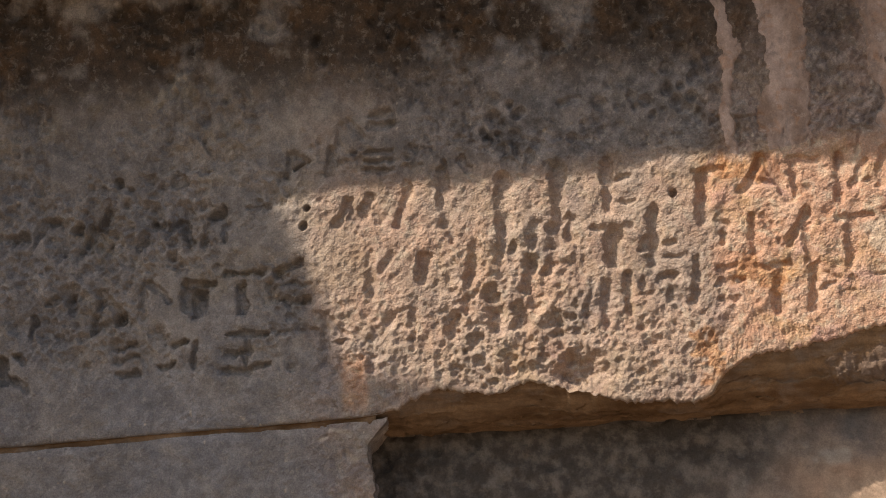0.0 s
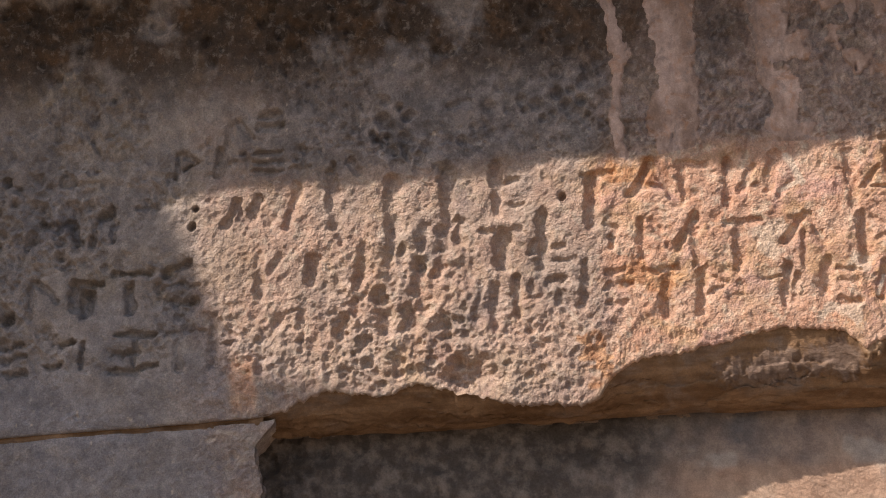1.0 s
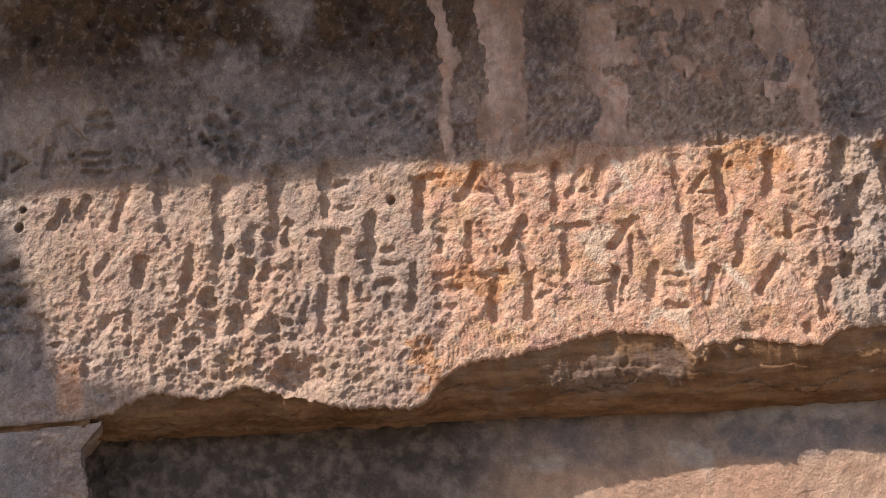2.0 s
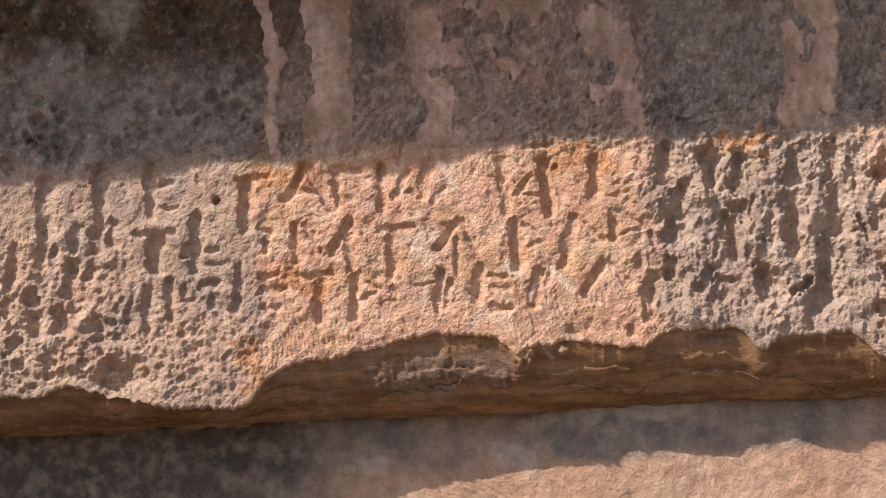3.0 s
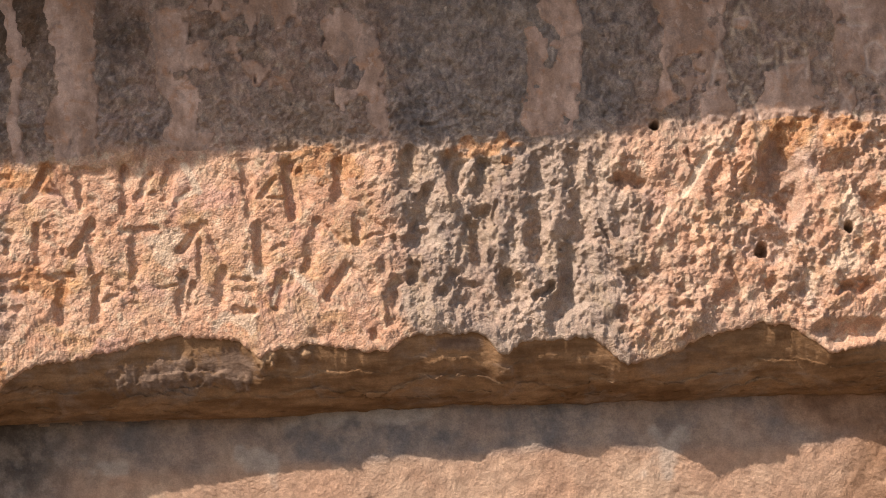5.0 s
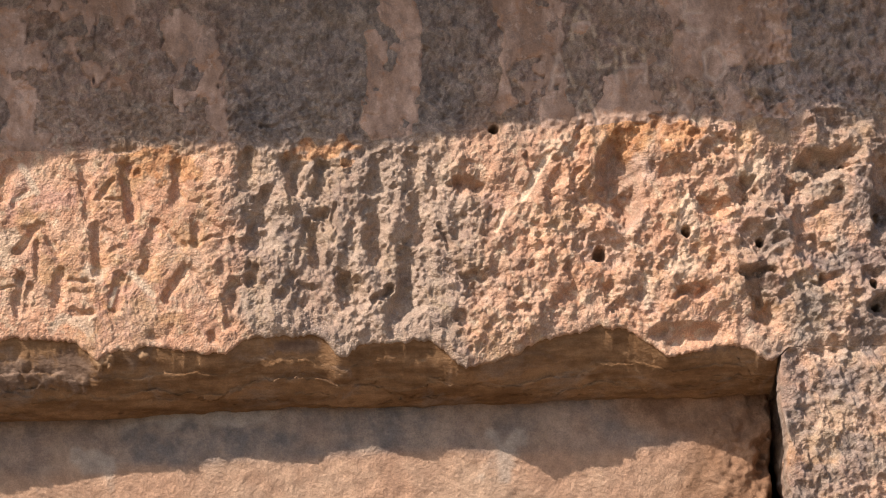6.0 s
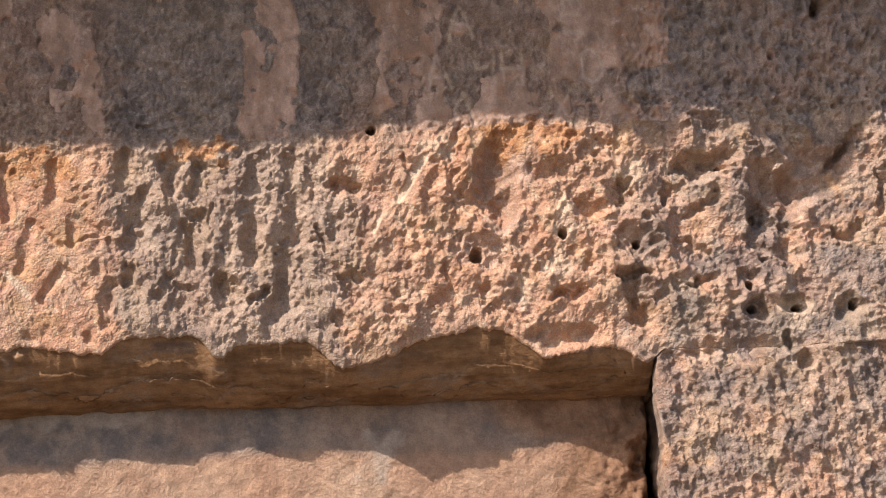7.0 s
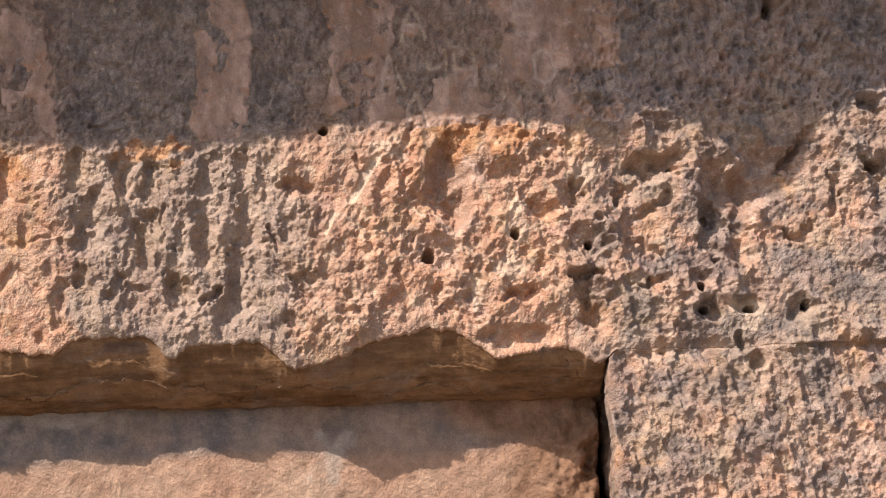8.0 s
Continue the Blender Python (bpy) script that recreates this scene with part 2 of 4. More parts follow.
ROW_ONE_MID = [(-0.397, 2.734, -0.353, 2.737, 0.0049), (-0.383, 2.730, -0.385, 2.663, 0.0106), (-0.326, 2.702, -0.295, 2.747, 0.0081),
    (-0.291, 2.745, -0.258, 2.683, 0.0081), (-0.311, 2.710, -0.275, 2.709, 0.0041), (-0.253, 2.741, -0.220, 2.740, 0.0065),
    (-0.250, 2.739, -0.248, 2.691, 0.0081), (-0.248, 2.699, -0.233, 2.698, 0.0065), (-0.187, 2.737, -0.187, 2.678, 0.0081),
    (-0.148, 2.731, -0.167, 2.700, 0.0065), (-0.158, 2.703, -0.133, 2.704, 0.0041), (-0.117, 2.747, -0.128, 2.695, 0.0073),
    (-0.095, 2.704, -0.112, 2.689, 0.0057)]
ROW_ONE_EAST = [(-0.010, 2.740, -0.008, 2.668, 0.0081), (0.030, 2.720, 0.007, 2.692, 0.0049), (0.052, 2.742, 0.055, 2.665, 0.0098),
    (0.019, 2.692, 0.043, 2.692, 0.0041), (0.063, 2.728, 0.070, 2.690, 0.0073), (0.124, 2.739, 0.122, 2.688, 0.0106),
    (0.133, 2.687, 0.170, 2.686, 0.0033)]
ROW_TWO_WEST = [(-0.876, 2.642, -0.877, 2.586, 0.0073), (-0.845, 2.642, -0.861, 2.617, 0.0065), (-0.795, 2.634, -0.801, 2.603, 0.0090),
    (-0.719, 2.642, -0.726, 2.595, 0.0098), (-0.677, 2.657, -0.685, 2.621, 0.0073), (-0.664, 2.644, -0.668, 2.624, 0.0065),
    (-0.631, 2.671, -0.634, 2.646, 0.0073), (-0.638, 2.623, -0.645, 2.576, 0.0106), (-0.601, 2.665, -0.606, 2.640, 0.0081),
    (-0.605, 2.618, -0.617, 2.602, 0.0073), (-0.544, 2.659, -0.489, 2.657, 0.0049), (-0.516, 2.654, -0.520, 2.609, 0.0106),
    (-0.454, 2.680, -0.462, 2.602, 0.0090), (-0.451, 2.631, -0.426, 2.634, 0.0041), (-0.452, 2.608, -0.414, 2.612, 0.0041),
    (-0.472, 2.637, -0.473, 2.624, 0.0057)]
ROW_TWO_MID = [(-0.316, 2.660, -0.311, 2.606, 0.0065), (-0.301, 2.661, -0.272, 2.616, 0.0049), (-0.265, 2.618, -0.236, 2.665, 0.0073),
    (-0.240, 2.646, -0.235, 2.593, 0.0065), (-0.195, 2.648, -0.145, 2.650, 0.0057), (-0.174, 2.643, -0.174, 2.595, 0.0090),
    (-0.112, 2.619, -0.079, 2.653, 0.0073), (-0.074, 2.656, -0.053, 2.616, 0.0057), (-0.080, 2.626, -0.082, 2.584, 0.0049),
    (0.001, 2.649, 0.005, 2.589, 0.0098), (0.014, 2.647, 0.042, 2.629, 0.0049), (0.042, 2.627, 0.014, 2.613, 0.0041),
    (-0.367, 2.660, -0.355, 2.651, 0.0065), (-0.359, 2.639, -0.361, 2.626, 0.0057)]
ROW_TWO_EAST = [(0.088, 2.653, 0.071, 2.586, 0.0081), (0.095, 2.648, 0.128, 2.615, 0.0057), (0.150, 2.662, 0.144, 2.622, 0.0073),
    (0.151, 2.624, 0.189, 2.632, 0.0033), (0.157, 2.662, 0.185, 2.634, 0.0041), (0.199, 2.623, 0.203, 2.610, 0.0057)]
ROW_THREE_WEST = [(-1.016, 2.538, -0.963, 2.537, 0.0041), (-0.998, 2.534, -0.999, 2.482, 0.0049), (-0.948, 2.556, -0.949, 2.488, 0.0065),
    (-0.947, 2.554, -0.912, 2.526, 0.0049), (-0.913, 2.518, -0.943, 2.515, 0.0033), (-0.917, 2.552, -0.892, 2.517, 0.0057),
    (-0.883, 2.551, -0.867, 2.513, 0.0049), (-0.848, 2.551, -0.867, 2.520, 0.0065), (-0.880, 2.516, -0.879, 2.474, 0.0065),
    (-0.815, 2.550, -0.816, 2.510, 0.0057), (-0.837, 2.554, -0.812, 2.555, 0.0033), (-0.837, 2.532, -0.817, 2.530, 0.0041),
    (-0.839, 2.513, -0.813, 2.513, 0.0033)]
ROW_THREE_MID = [(-0.696, 2.577, -0.692, 2.522, 0.0114), (-0.661, 2.547, -0.653, 2.528, 0.0098), (-0.753, 2.543, -0.759, 2.518, 0.0081),
    (-0.738, 2.567, -0.736, 2.550, 0.0065), (-0.532, 2.580, -0.533, 2.520, 0.0065), (-0.498, 2.586, -0.499, 2.534, 0.0073),
    (-0.497, 2.553, -0.469, 2.556, 0.0033), (-0.478, 2.575, -0.476, 2.559, 0.0057), (-0.549, 2.581, -0.567, 2.531, 0.0041),
    (-0.450, 2.577, -0.432, 2.580, 0.0065), (-0.438, 2.557, -0.435, 2.550, 0.0065), (-0.635, 2.594, -0.641, 2.552, 0.0073),
    (-0.604, 2.533, -0.601, 2.508, 0.0081)]
ROW_THREE_EAST = [(-0.399, 2.602, -0.397, 2.570, 0.0065), (-0.397, 2.570, -0.407, 2.539, 0.0065), (-0.369, 2.587, -0.343, 2.591, 0.0041),
    (-0.368, 2.568, -0.335, 2.568, 0.0057), (-0.365, 2.543, -0.344, 2.542, 0.0057), (-0.362, 2.589, -0.362, 2.543, 0.0049),
    (-0.308, 2.586, -0.264, 2.588, 0.0049), (-0.279, 2.577, -0.283, 2.525, 0.0090), (-0.230, 2.583, -0.232, 2.520, 0.0073),
    (-0.226, 2.574, -0.194, 2.560, 0.0041), (-0.194, 2.559, -0.228, 2.545, 0.0041), (-0.177, 2.584, -0.177, 2.577, 0.0065),
    (-0.176, 2.560, -0.173, 2.555, 0.0057), (-0.108, 2.581, -0.112, 2.529, 0.0073), (-0.140, 2.565, -0.120, 2.570, 0.0033)]
ROW_THREE_END = [(-0.049, 2.586, -0.056, 2.540, 0.0090), (-0.042, 2.573, -0.001, 2.572, 0.0041), (-0.036, 2.552, -0.007, 2.553, 0.0041),
    (-0.035, 2.527, -0.006, 2.526, 0.0057), (0.032, 2.574, 0.026, 2.530, 0.0081), (0.052, 2.582, 0.044, 2.562, 0.0057),
    (0.100, 2.543, 0.127, 2.587, 0.0065), (0.132, 2.588, 0.167, 2.550, 0.0049), (0.197, 2.560, 0.189, 2.506, 0.0098),
    (0.160, 2.486, 0.162, 2.479, 0.0065), (0.079, 2.488, 0.083, 2.482, 0.0073), (-0.096, 2.568, -0.102, 2.531, 0.0057)]
GOUGES_WEST = [(0.228, 2.754, 0.220, 2.704, 0.0090), (0.242, 2.686, 0.231, 2.613, 0.0122), (0.288, 2.733, 0.290, 2.699, 0.0130),
    (0.336, 2.727, 0.327, 2.690, 0.0081), (0.344, 2.672, 0.347, 2.641, 0.0049), (0.310, 2.640, 0.319, 2.586, 0.0106),
    (0.422, 2.737, 0.409, 2.696, 0.0138), (0.467, 2.736, 0.469, 2.694, 0.0090), (0.495, 2.719, 0.495, 2.681, 0.0049),
    (0.406, 2.671, 0.404, 2.601, 0.0114), (0.374, 2.644, 0.371, 2.616, 0.0057), (0.225, 2.584, 0.223, 2.567, 0.0090),
    (0.284, 2.564, 0.272, 2.542, 0.0073), (0.299, 2.549, 0.298, 2.528, 0.0090), (0.325, 2.662, 0.330, 2.645, 0.0090),
    (0.198, 2.561, 0.195, 2.514, 0.0065)]
GOUGES_EAST = [(0.475, 2.674, 0.462, 2.613, 0.0138), (0.529, 2.698, 0.552, 2.691, 0.0106), (0.449, 2.591, 0.444, 2.519, 0.0138),
    (0.357, 2.561, 0.366, 2.526, 0.0114), (0.368, 2.555, 0.379, 2.526, 0.0081), (0.583, 2.654, 0.574, 2.621, 0.0065),
    (0.555, 2.561, 0.533, 2.552, 0.0073), (0.545, 2.540, 0.550, 2.524, 0.0081), (0.528, 2.642, 0.528, 2.625, 0.0090),
    (0.530, 2.504, 0.524, 2.492, 0.0065), (0.493, 2.613, 0.468, 2.606, 0.0049), (0.360, 2.735, 0.397, 2.747, 0.0033),
    (0.407, 2.687, 0.440, 2.697, 0.0024), (0.503, 2.638, 0.509, 2.605, 0.0041), (0.416, 2.541, 0.403, 2.529, 0.0065)]
CORAL_CUTS = [(0.770, 2.748, 0.741, 2.682, 0.0179), (0.722, 2.674, 0.769, 2.654, 0.0163), (0.711, 2.712, 0.698, 2.687, 0.0081),
    (0.676, 2.708, 0.667, 2.680, 0.0098), (0.704, 2.649, 0.707, 2.598, 0.0041), (0.630, 2.734, 0.633, 2.719, 0.0065),
    (0.638, 2.630, 0.646, 2.624, 0.0081), (0.831, 2.705, 0.861, 2.713, 0.0130), (0.901, 2.733, 0.923, 2.743, 0.0130),
    (0.790, 2.562, 0.791, 2.528, 0.0081), (0.745, 2.537, 0.756, 2.509, 0.0098), (0.680, 2.566, 0.695, 2.523, 0.0057),
    (0.849, 2.531, 0.883, 2.532, 0.0065), (0.899, 2.580, 0.893, 2.555, 0.0049), (0.714, 2.776, 0.705, 2.749, 0.0057),
    (0.802, 2.778, 0.788, 2.757, 0.0057)]
RIGHT_CUTS = [(1.052, 2.714, 1.104, 2.719, 0.0130), (1.025, 2.682, 1.015, 2.664, 0.0081), (1.165, 2.704, 1.155, 2.584, 0.0163),
    (1.203, 2.669, 1.188, 2.583, 0.0212), (0.935, 2.555, 0.991, 2.553, 0.0049), (0.955, 2.536, 0.965, 2.489, 0.0130),
    (1.055, 2.639, 1.091, 2.662, 0.0081), (1.035, 2.597, 1.068, 2.579, 0.0081), (0.951, 2.667, 0.957, 2.684, 0.0098),
    (1.280, 2.710, 1.314, 2.752, 0.0098), (1.414, 2.697, 1.416, 2.628, 0.0098), (1.353, 2.699, 1.338, 2.630, 0.0065),
    (1.275, 2.598, 1.311, 2.614, 0.0081), (1.056, 2.536, 1.082, 2.544, 0.0081)]
SHADED_ONE = [(-1.437, 2.705, -1.399, 2.708, 0.0065), (-1.384, 2.695, -1.374, 2.725, 0.0057), (-1.370, 2.725, -1.347, 2.725, 0.0057),
    (-1.344, 2.720, -1.341, 2.680, 0.0073), (-1.321, 2.711, -1.315, 2.711, 0.0073), (-1.283, 2.711, -1.271, 2.732, 0.0081),
    (-1.294, 2.708, -1.306, 2.677, 0.0081), (-1.271, 2.680, -1.278, 2.663, 0.0057), (-1.225, 2.680, -1.203, 2.708, 0.0065),
    (-1.203, 2.710, -1.186, 2.708, 0.0057), (-1.178, 2.699, -1.160, 2.712, 0.0057), (-1.156, 2.711, -1.147, 2.678, 0.0065),
    (-1.114, 2.714, -1.095, 2.728, 0.0073), (-1.057, 2.725, -1.029, 2.727, 0.0041), (-1.127, 2.674, -1.121, 2.704, 0.0041),
    (-1.096, 2.681, -1.092, 2.702, 0.0041)]
SHADED_TWO = [(-1.283, 2.612, -1.255, 2.580, 0.0065), (-1.256, 2.576, -1.301, 2.554, 0.0057), (-1.281, 2.612, -1.296, 2.562, 0.0057),
    (-1.217, 2.621, -1.223, 2.586, 0.0041), (-1.212, 2.620, -1.181, 2.595, 0.0049), (-1.153, 2.616, -1.154, 2.581, 0.0073),
    (-1.153, 2.618, -1.114, 2.618, 0.0057), (-1.136, 2.602, -1.139, 2.581, 0.0122), (-1.095, 2.628, -1.047, 2.629, 0.0041),
    (-1.070, 2.611, -1.071, 2.571, 0.0073), (-1.016, 2.626, -0.984, 2.640, 0.0065), (-1.017, 2.606, -0.966, 2.608, 0.0033),
    (-1.005, 2.585, -0.971, 2.583, 0.0049), (-1.364, 2.604, -1.359, 2.605, 0.0065), (-1.335, 2.611, -1.333, 2.594, 0.0057)]
SHADED_THREE = [(-1.260, 2.529, -1.230, 2.532, 0.0041), (-1.262, 2.509, -1.231, 2.513, 0.0049), (-1.260, 2.485, -1.233, 2.490, 0.0057),
    (-1.172, 2.526, -1.158, 2.530, 0.0049), (-1.145, 2.531, -1.147, 2.493, 0.0033), (-1.093, 2.537, -1.039, 2.538, 0.0049),
    (-1.096, 2.510, -1.060, 2.511, 0.0049), (-1.098, 2.482, -1.061, 2.483, 0.0057), (-1.064, 2.534, -1.068, 2.479, 0.0033),
    (-1.054, 2.488, -1.037, 2.489, 0.0041), (-1.194, 2.496, -1.177, 2.499, 0.0041), (-1.387, 2.585, -1.396, 2.560, 0.0049),
    (-1.357, 2.557, -1.348, 2.552, 0.0049), (-1.423, 2.493, -1.405, 2.475, 0.0057), (-1.438, 2.520, -1.436, 2.490, 0.0073),
    (-1.418, 2.527, -1.405, 2.518, 0.0049)]
UPPER_WEST = [(-0.995, 2.807, -0.998, 2.771, 0.0041), (-0.993, 2.807, -0.963, 2.791, 0.0041), (-0.965, 2.791, -0.987, 2.782, 0.0041),
    (-0.932, 2.804, -0.938, 2.771, 0.0073), (-0.877, 2.801, -0.840, 2.800, 0.0041), (-0.878, 2.786, -0.840, 2.785, 0.0041),
    (-0.878, 2.771, -0.841, 2.769, 0.0041), (-0.915, 2.842, -0.927, 2.783, 0.0057), (-0.905, 2.848, -0.885, 2.823, 0.0057),
    (-0.870, 2.835, -0.839, 2.838, 0.0057), (-0.866, 2.852, -0.843, 2.856, 0.0073), (-0.761, 2.774, -0.765, 2.754, 0.0057),
    (-0.809, 2.801, -0.806, 2.798, 0.0057), (-1.132, 2.839, -1.111, 2.815, 0.0033), (-0.706, 2.819, -0.690, 2.801, 0.0049),
    (-0.660, 2.799, -0.653, 2.773, 0.0049), (-0.587, 2.853, -0.562, 2.855, 0.0049), (-0.737, 2.779, -0.725, 2.761, 0.0057)]
UPPER_EAST = [(-0.330, 2.806, -0.331, 2.759, 0.0033), (-0.330, 2.809, -0.289, 2.808, 0.0033), (-0.320, 2.788, -0.289, 2.788, 0.0033),
    (-0.216, 2.765, -0.198, 2.808, 0.0049), (-0.187, 2.780, -0.177, 2.812, 0.0041), (-0.159, 2.747, -0.144, 2.797, 0.0041),
    (0.027, 2.806, 0.027, 2.762, 0.0041), (0.026, 2.806, 0.059, 2.806, 0.0033), (0.028, 2.784, 0.057, 2.784, 0.0033),
    (0.024, 2.762, 0.065, 2.764, 0.0033), (0.089, 2.853, 0.091, 2.830, 0.0033), (0.383, 2.807, 0.416, 2.805, 0.0024),
    (0.386, 2.807, 0.384, 2.771, 0.0024), (0.277, 2.837, 0.271, 2.819, 0.0033), (0.245, 2.792, 0.278, 2.793, 0.0024),
    (0.513, 2.867, 0.538, 2.865, 0.0049), (0.493, 2.870, 0.496, 2.836, 0.0057), (0.014, 2.965, 0.012, 2.918, 0.0016)]
HOLLOWS = [(0.771, 2.681, 0.036, 0.061), (0.740, 2.589, 0.044, 0.033), (0.968, 2.603, 0.032, 0.025), (1.133,
    2.542, 0.022, 0.018), (1.142, 2.496, 0.019, 0.018), (1.202, 2.498, 0.026, 0.018), (1.279, 2.491, 0.024,
    0.020), (1.187, 2.447, 0.013, 0.015), (1.208, 2.417, 0.021, 0.015), (1.270, 2.950, 0.019, 0.018), (1.157,
    2.631, 0.021, 0.033), (1.069, 2.707, 0.044, 0.021), (1.221, 2.677, 0.056, 0.029), (1.406, 2.706, 0.018,
    0.013), (0.904, 2.652, 0.028, 0.015), (0.861, 2.522, 0.032, 0.010), (0.964, 2.548, 0.036, 0.008), (1.418,
    2.797, 0.024, 0.015)]
HOLES = [(0.859, 2.615, 0.007, 0.010), (0.732, 2.587, 0.010, 0.012), (0.972, 2.597, 0.006, 0.007), (1.136,
    2.493, 0.006, 0.006), (1.132, 2.526, 0.006, 0.007), (1.206, 2.493, 0.007, 0.007), (1.288, 2.495, 0.006,
    0.008), (1.153, 2.631, 0.005, 0.007), (1.101, 2.706, 0.004, 0.004), (1.270, 2.953, 0.007, 0.010), (0.585,
    2.778, 0.007, 0.008), (1.406, 2.706, 0.008, 0.007)]
HOLES_B = [(-1.162, 2.775, 0.014, 0.011), (-0.975, 2.693, 0.006, 0.007), (-0.970, 2.720, 0.005, 0.005),
    (-0.427, 2.704, 0.006, 0.007), (-1.253, 2.571, 0.014, 0.013), (-1.256,
    2.781, 0.008, 0.008)]
SCRAPES = [(0.663, 2.736, 0.621, 2.672, 0.006), (0.593, 2.654, 0.581, 2.625, 0.004), (-0.102, 2.745, -0.079, 2.706, 0.006),
           (-0.085, 2.706, -0.112, 2.694, 0.004), (0.051, 2.580, 0.082, 2.548, 0.006), (0.029, 2.559, 0.020, 2.534, 0.004)]

MARKS = [(-0.940, 2.384, -0.918, 2.378, 0.004), (-0.958, 2.371, -0.948, 2.372, 0.004), (-0.918, 2.345, -0.895, 2.332, 0.004),
         (-1.010, 2.346, -0.985, 2.342, 0.003)]


def from_line(x, z, x0, z0, x1, z1):
    dx, dz = x1 - x0, z1 - z0
    t = np.clip(((x - x0) * dx + (z - z0) * dz) / (dx * dx + dz * dz + 1e-12), 0, 1)
    return np.hypot(x - x0 - t * dx, z - z0 - t * dz)


def window(x, z, x0, x1, z0, z1):
    """The part of a face, as two slices, that holds a box."""
    mid = z[:, z.shape[1] // 2]
    cols = np.nonzero((x[0] > x0) & (x[0] < x1))[0]
    rows = np.nonzero((mid > z0 - 0.04) & (mid < z1 + 0.04))[0]
    if len(cols) and len(rows):
        return slice(rows[0], rows[-1] + 1), slice(cols[0], cols[-1] + 1)


def carve_letters(x, z, rows, high, wide, half, deep):
    """How deep the scratched capitals go, over the whole face."""
    cut = np.zeros_like(x)
    for glyph, cx, cz in rows:
        s = window(x, z, cx - wide, cx + wide, cz - high, cz + high)
        if s is None:
            continue
        wx, wz = x[s] + 0.003 * lattice(x[s], z[s], 0.02, 4), z[s] + 0.003 * lattice(x[s], z[s], 0.02, 5)
        worn = 0.75 + 0.45 * lattice(x[s], z[s], 0.05, 6)
        for a, b, c, d in GLYPHS[glyph]:
            dist = from_line(wx, wz, cx + a * wide, cz + b * high, cx + c * wide, cz + d * high)
            cut[s] = np.maximum(cut[s], deep * worn * np.clip(1.08 - (dist / (1.25 * half)) ** 1.2, 0, 1))
    return cut


def carve_strokes(x, z, strokes, deep, steep=1.5, warp=1.0, broad=1.0):
    """Cuts with a flat worn floor and steep ragged walls, wider ones deeper."""
    cut = np.zeros_like(x)
    for x0, z0, x1, z1, width in strokes:
        half = width * broad
        r = 2.2 * half + 0.006
        s = window(x, z, min(x0, x1) - r, max(x0, x1) + r, min(z0, z1) - r, max(z0, z1) + r)
        if s is None:
            continue
        gx_, gz_ = x[s], z[s]
        wx = gx_ + warp * (0.0030 * lattice(gx_, gz_, 0.024, 4) + 0.0022 * lattice(gx_, gz_, 0.010, 7) + 0.0012 * lattice(gx_, gz_, 0.0045, 9))
        wz = gz_ + warp * (0.0030 * lattice(gx_, gz_, 0.024, 5) + 0.0022 * lattice(gx_, gz_, 0.010, 8) + 0.0012 * lattice(gx_, gz_, 0.0045, 2))
        worn = 0.85 + 0.35 * lattice(gx_, gz_, 0.04, 6) + 0.12 * lattice(gx_, gz_, 0.010, 3)
        d = from_line(wx, wz, x0, z0, x1, z1) / (1.12 * half)
        floor = np.clip(steep * (1 - d ** 1.6), 0, 1)
        rim = np.clip(1 - d / 2.1, 0, 1) ** 2
        cut[s] = np.maximum(cut[s], deep * min(1.25, max(0.4, 0.1 + half / 0.011)) * worn * (0.78 * floor * (1.12 - 0.24 * floor) + 0.30 * rim))
    return cut


def ovals(x, z, items, deep, power=0.7, warp=0.004):
    cut = np.zeros_like(x)
    wx = x + warp * lattice(x, z, 0.018, 8) + 0.4 * warp * lattice(x, z, 0.007, 10)
    wz = z + warp * lattice(x, z, 0.018, 9)
    for cx, cz, a, b in items:
        s = window(x, z, cx - 2 * a - 0.01, cx + 2 * a + 0.01, cz - 2 * b - 0.01, cz + 2 * b + 0.01)
        if s is not None:
            r2 = ((wx[s] - cx) / a) ** 2 + ((wz[s] - cz) / b) ** 2
            cut[s] = np.maximum(cut[s], deep * np.clip(1.1 - r2, 0, 1) ** power)
    return cut


FACE = 4.747   # y of the wall's front
RECESS = 0.097  # how far the panel lies behind it
PANEL_TOP = 2.389
JAMB = 0.984
# Broken lower edge of the lintel: x and z of its turning points.
LIP = [(-1.70, 2.384), (-1.16, 2.397), (-0.90, 2.403), (-0.85, 2.409), (-0.80, 2.433), (-0.75, 2.434), (-0.70, 2.424),
       (-0.65, 2.439), (-0.61, 2.428), (-0.50, 2.402), (-0.39, 2.398), (-0.37, 2.432), (-0.33, 2.457), (-0.25, 2.467),
       (-0.19, 2.480), (-0.12, 2.494), (-0.02, 2.481), (-0.01, 2.456), (0.003, 2.452), (0.014, 2.470), (0.05, 2.469), (0.07, 2.480), (0.12, 2.466), (0.183, 2.457),
       (0.221, 2.484), (0.318, 2.480), (0.352, 2.443), (0.378, 2.467), (0.479, 2.468), (0.525, 2.424), (0.602, 2.448),
       (0.72, 2.483), (0.76, 2.474), (0.79, 2.456), (0.82, 2.430), (0.875, 2.440), (0.925, 2.446), (0.982, 2.416), (0.99, 2.438), (1.70, 2.434)]


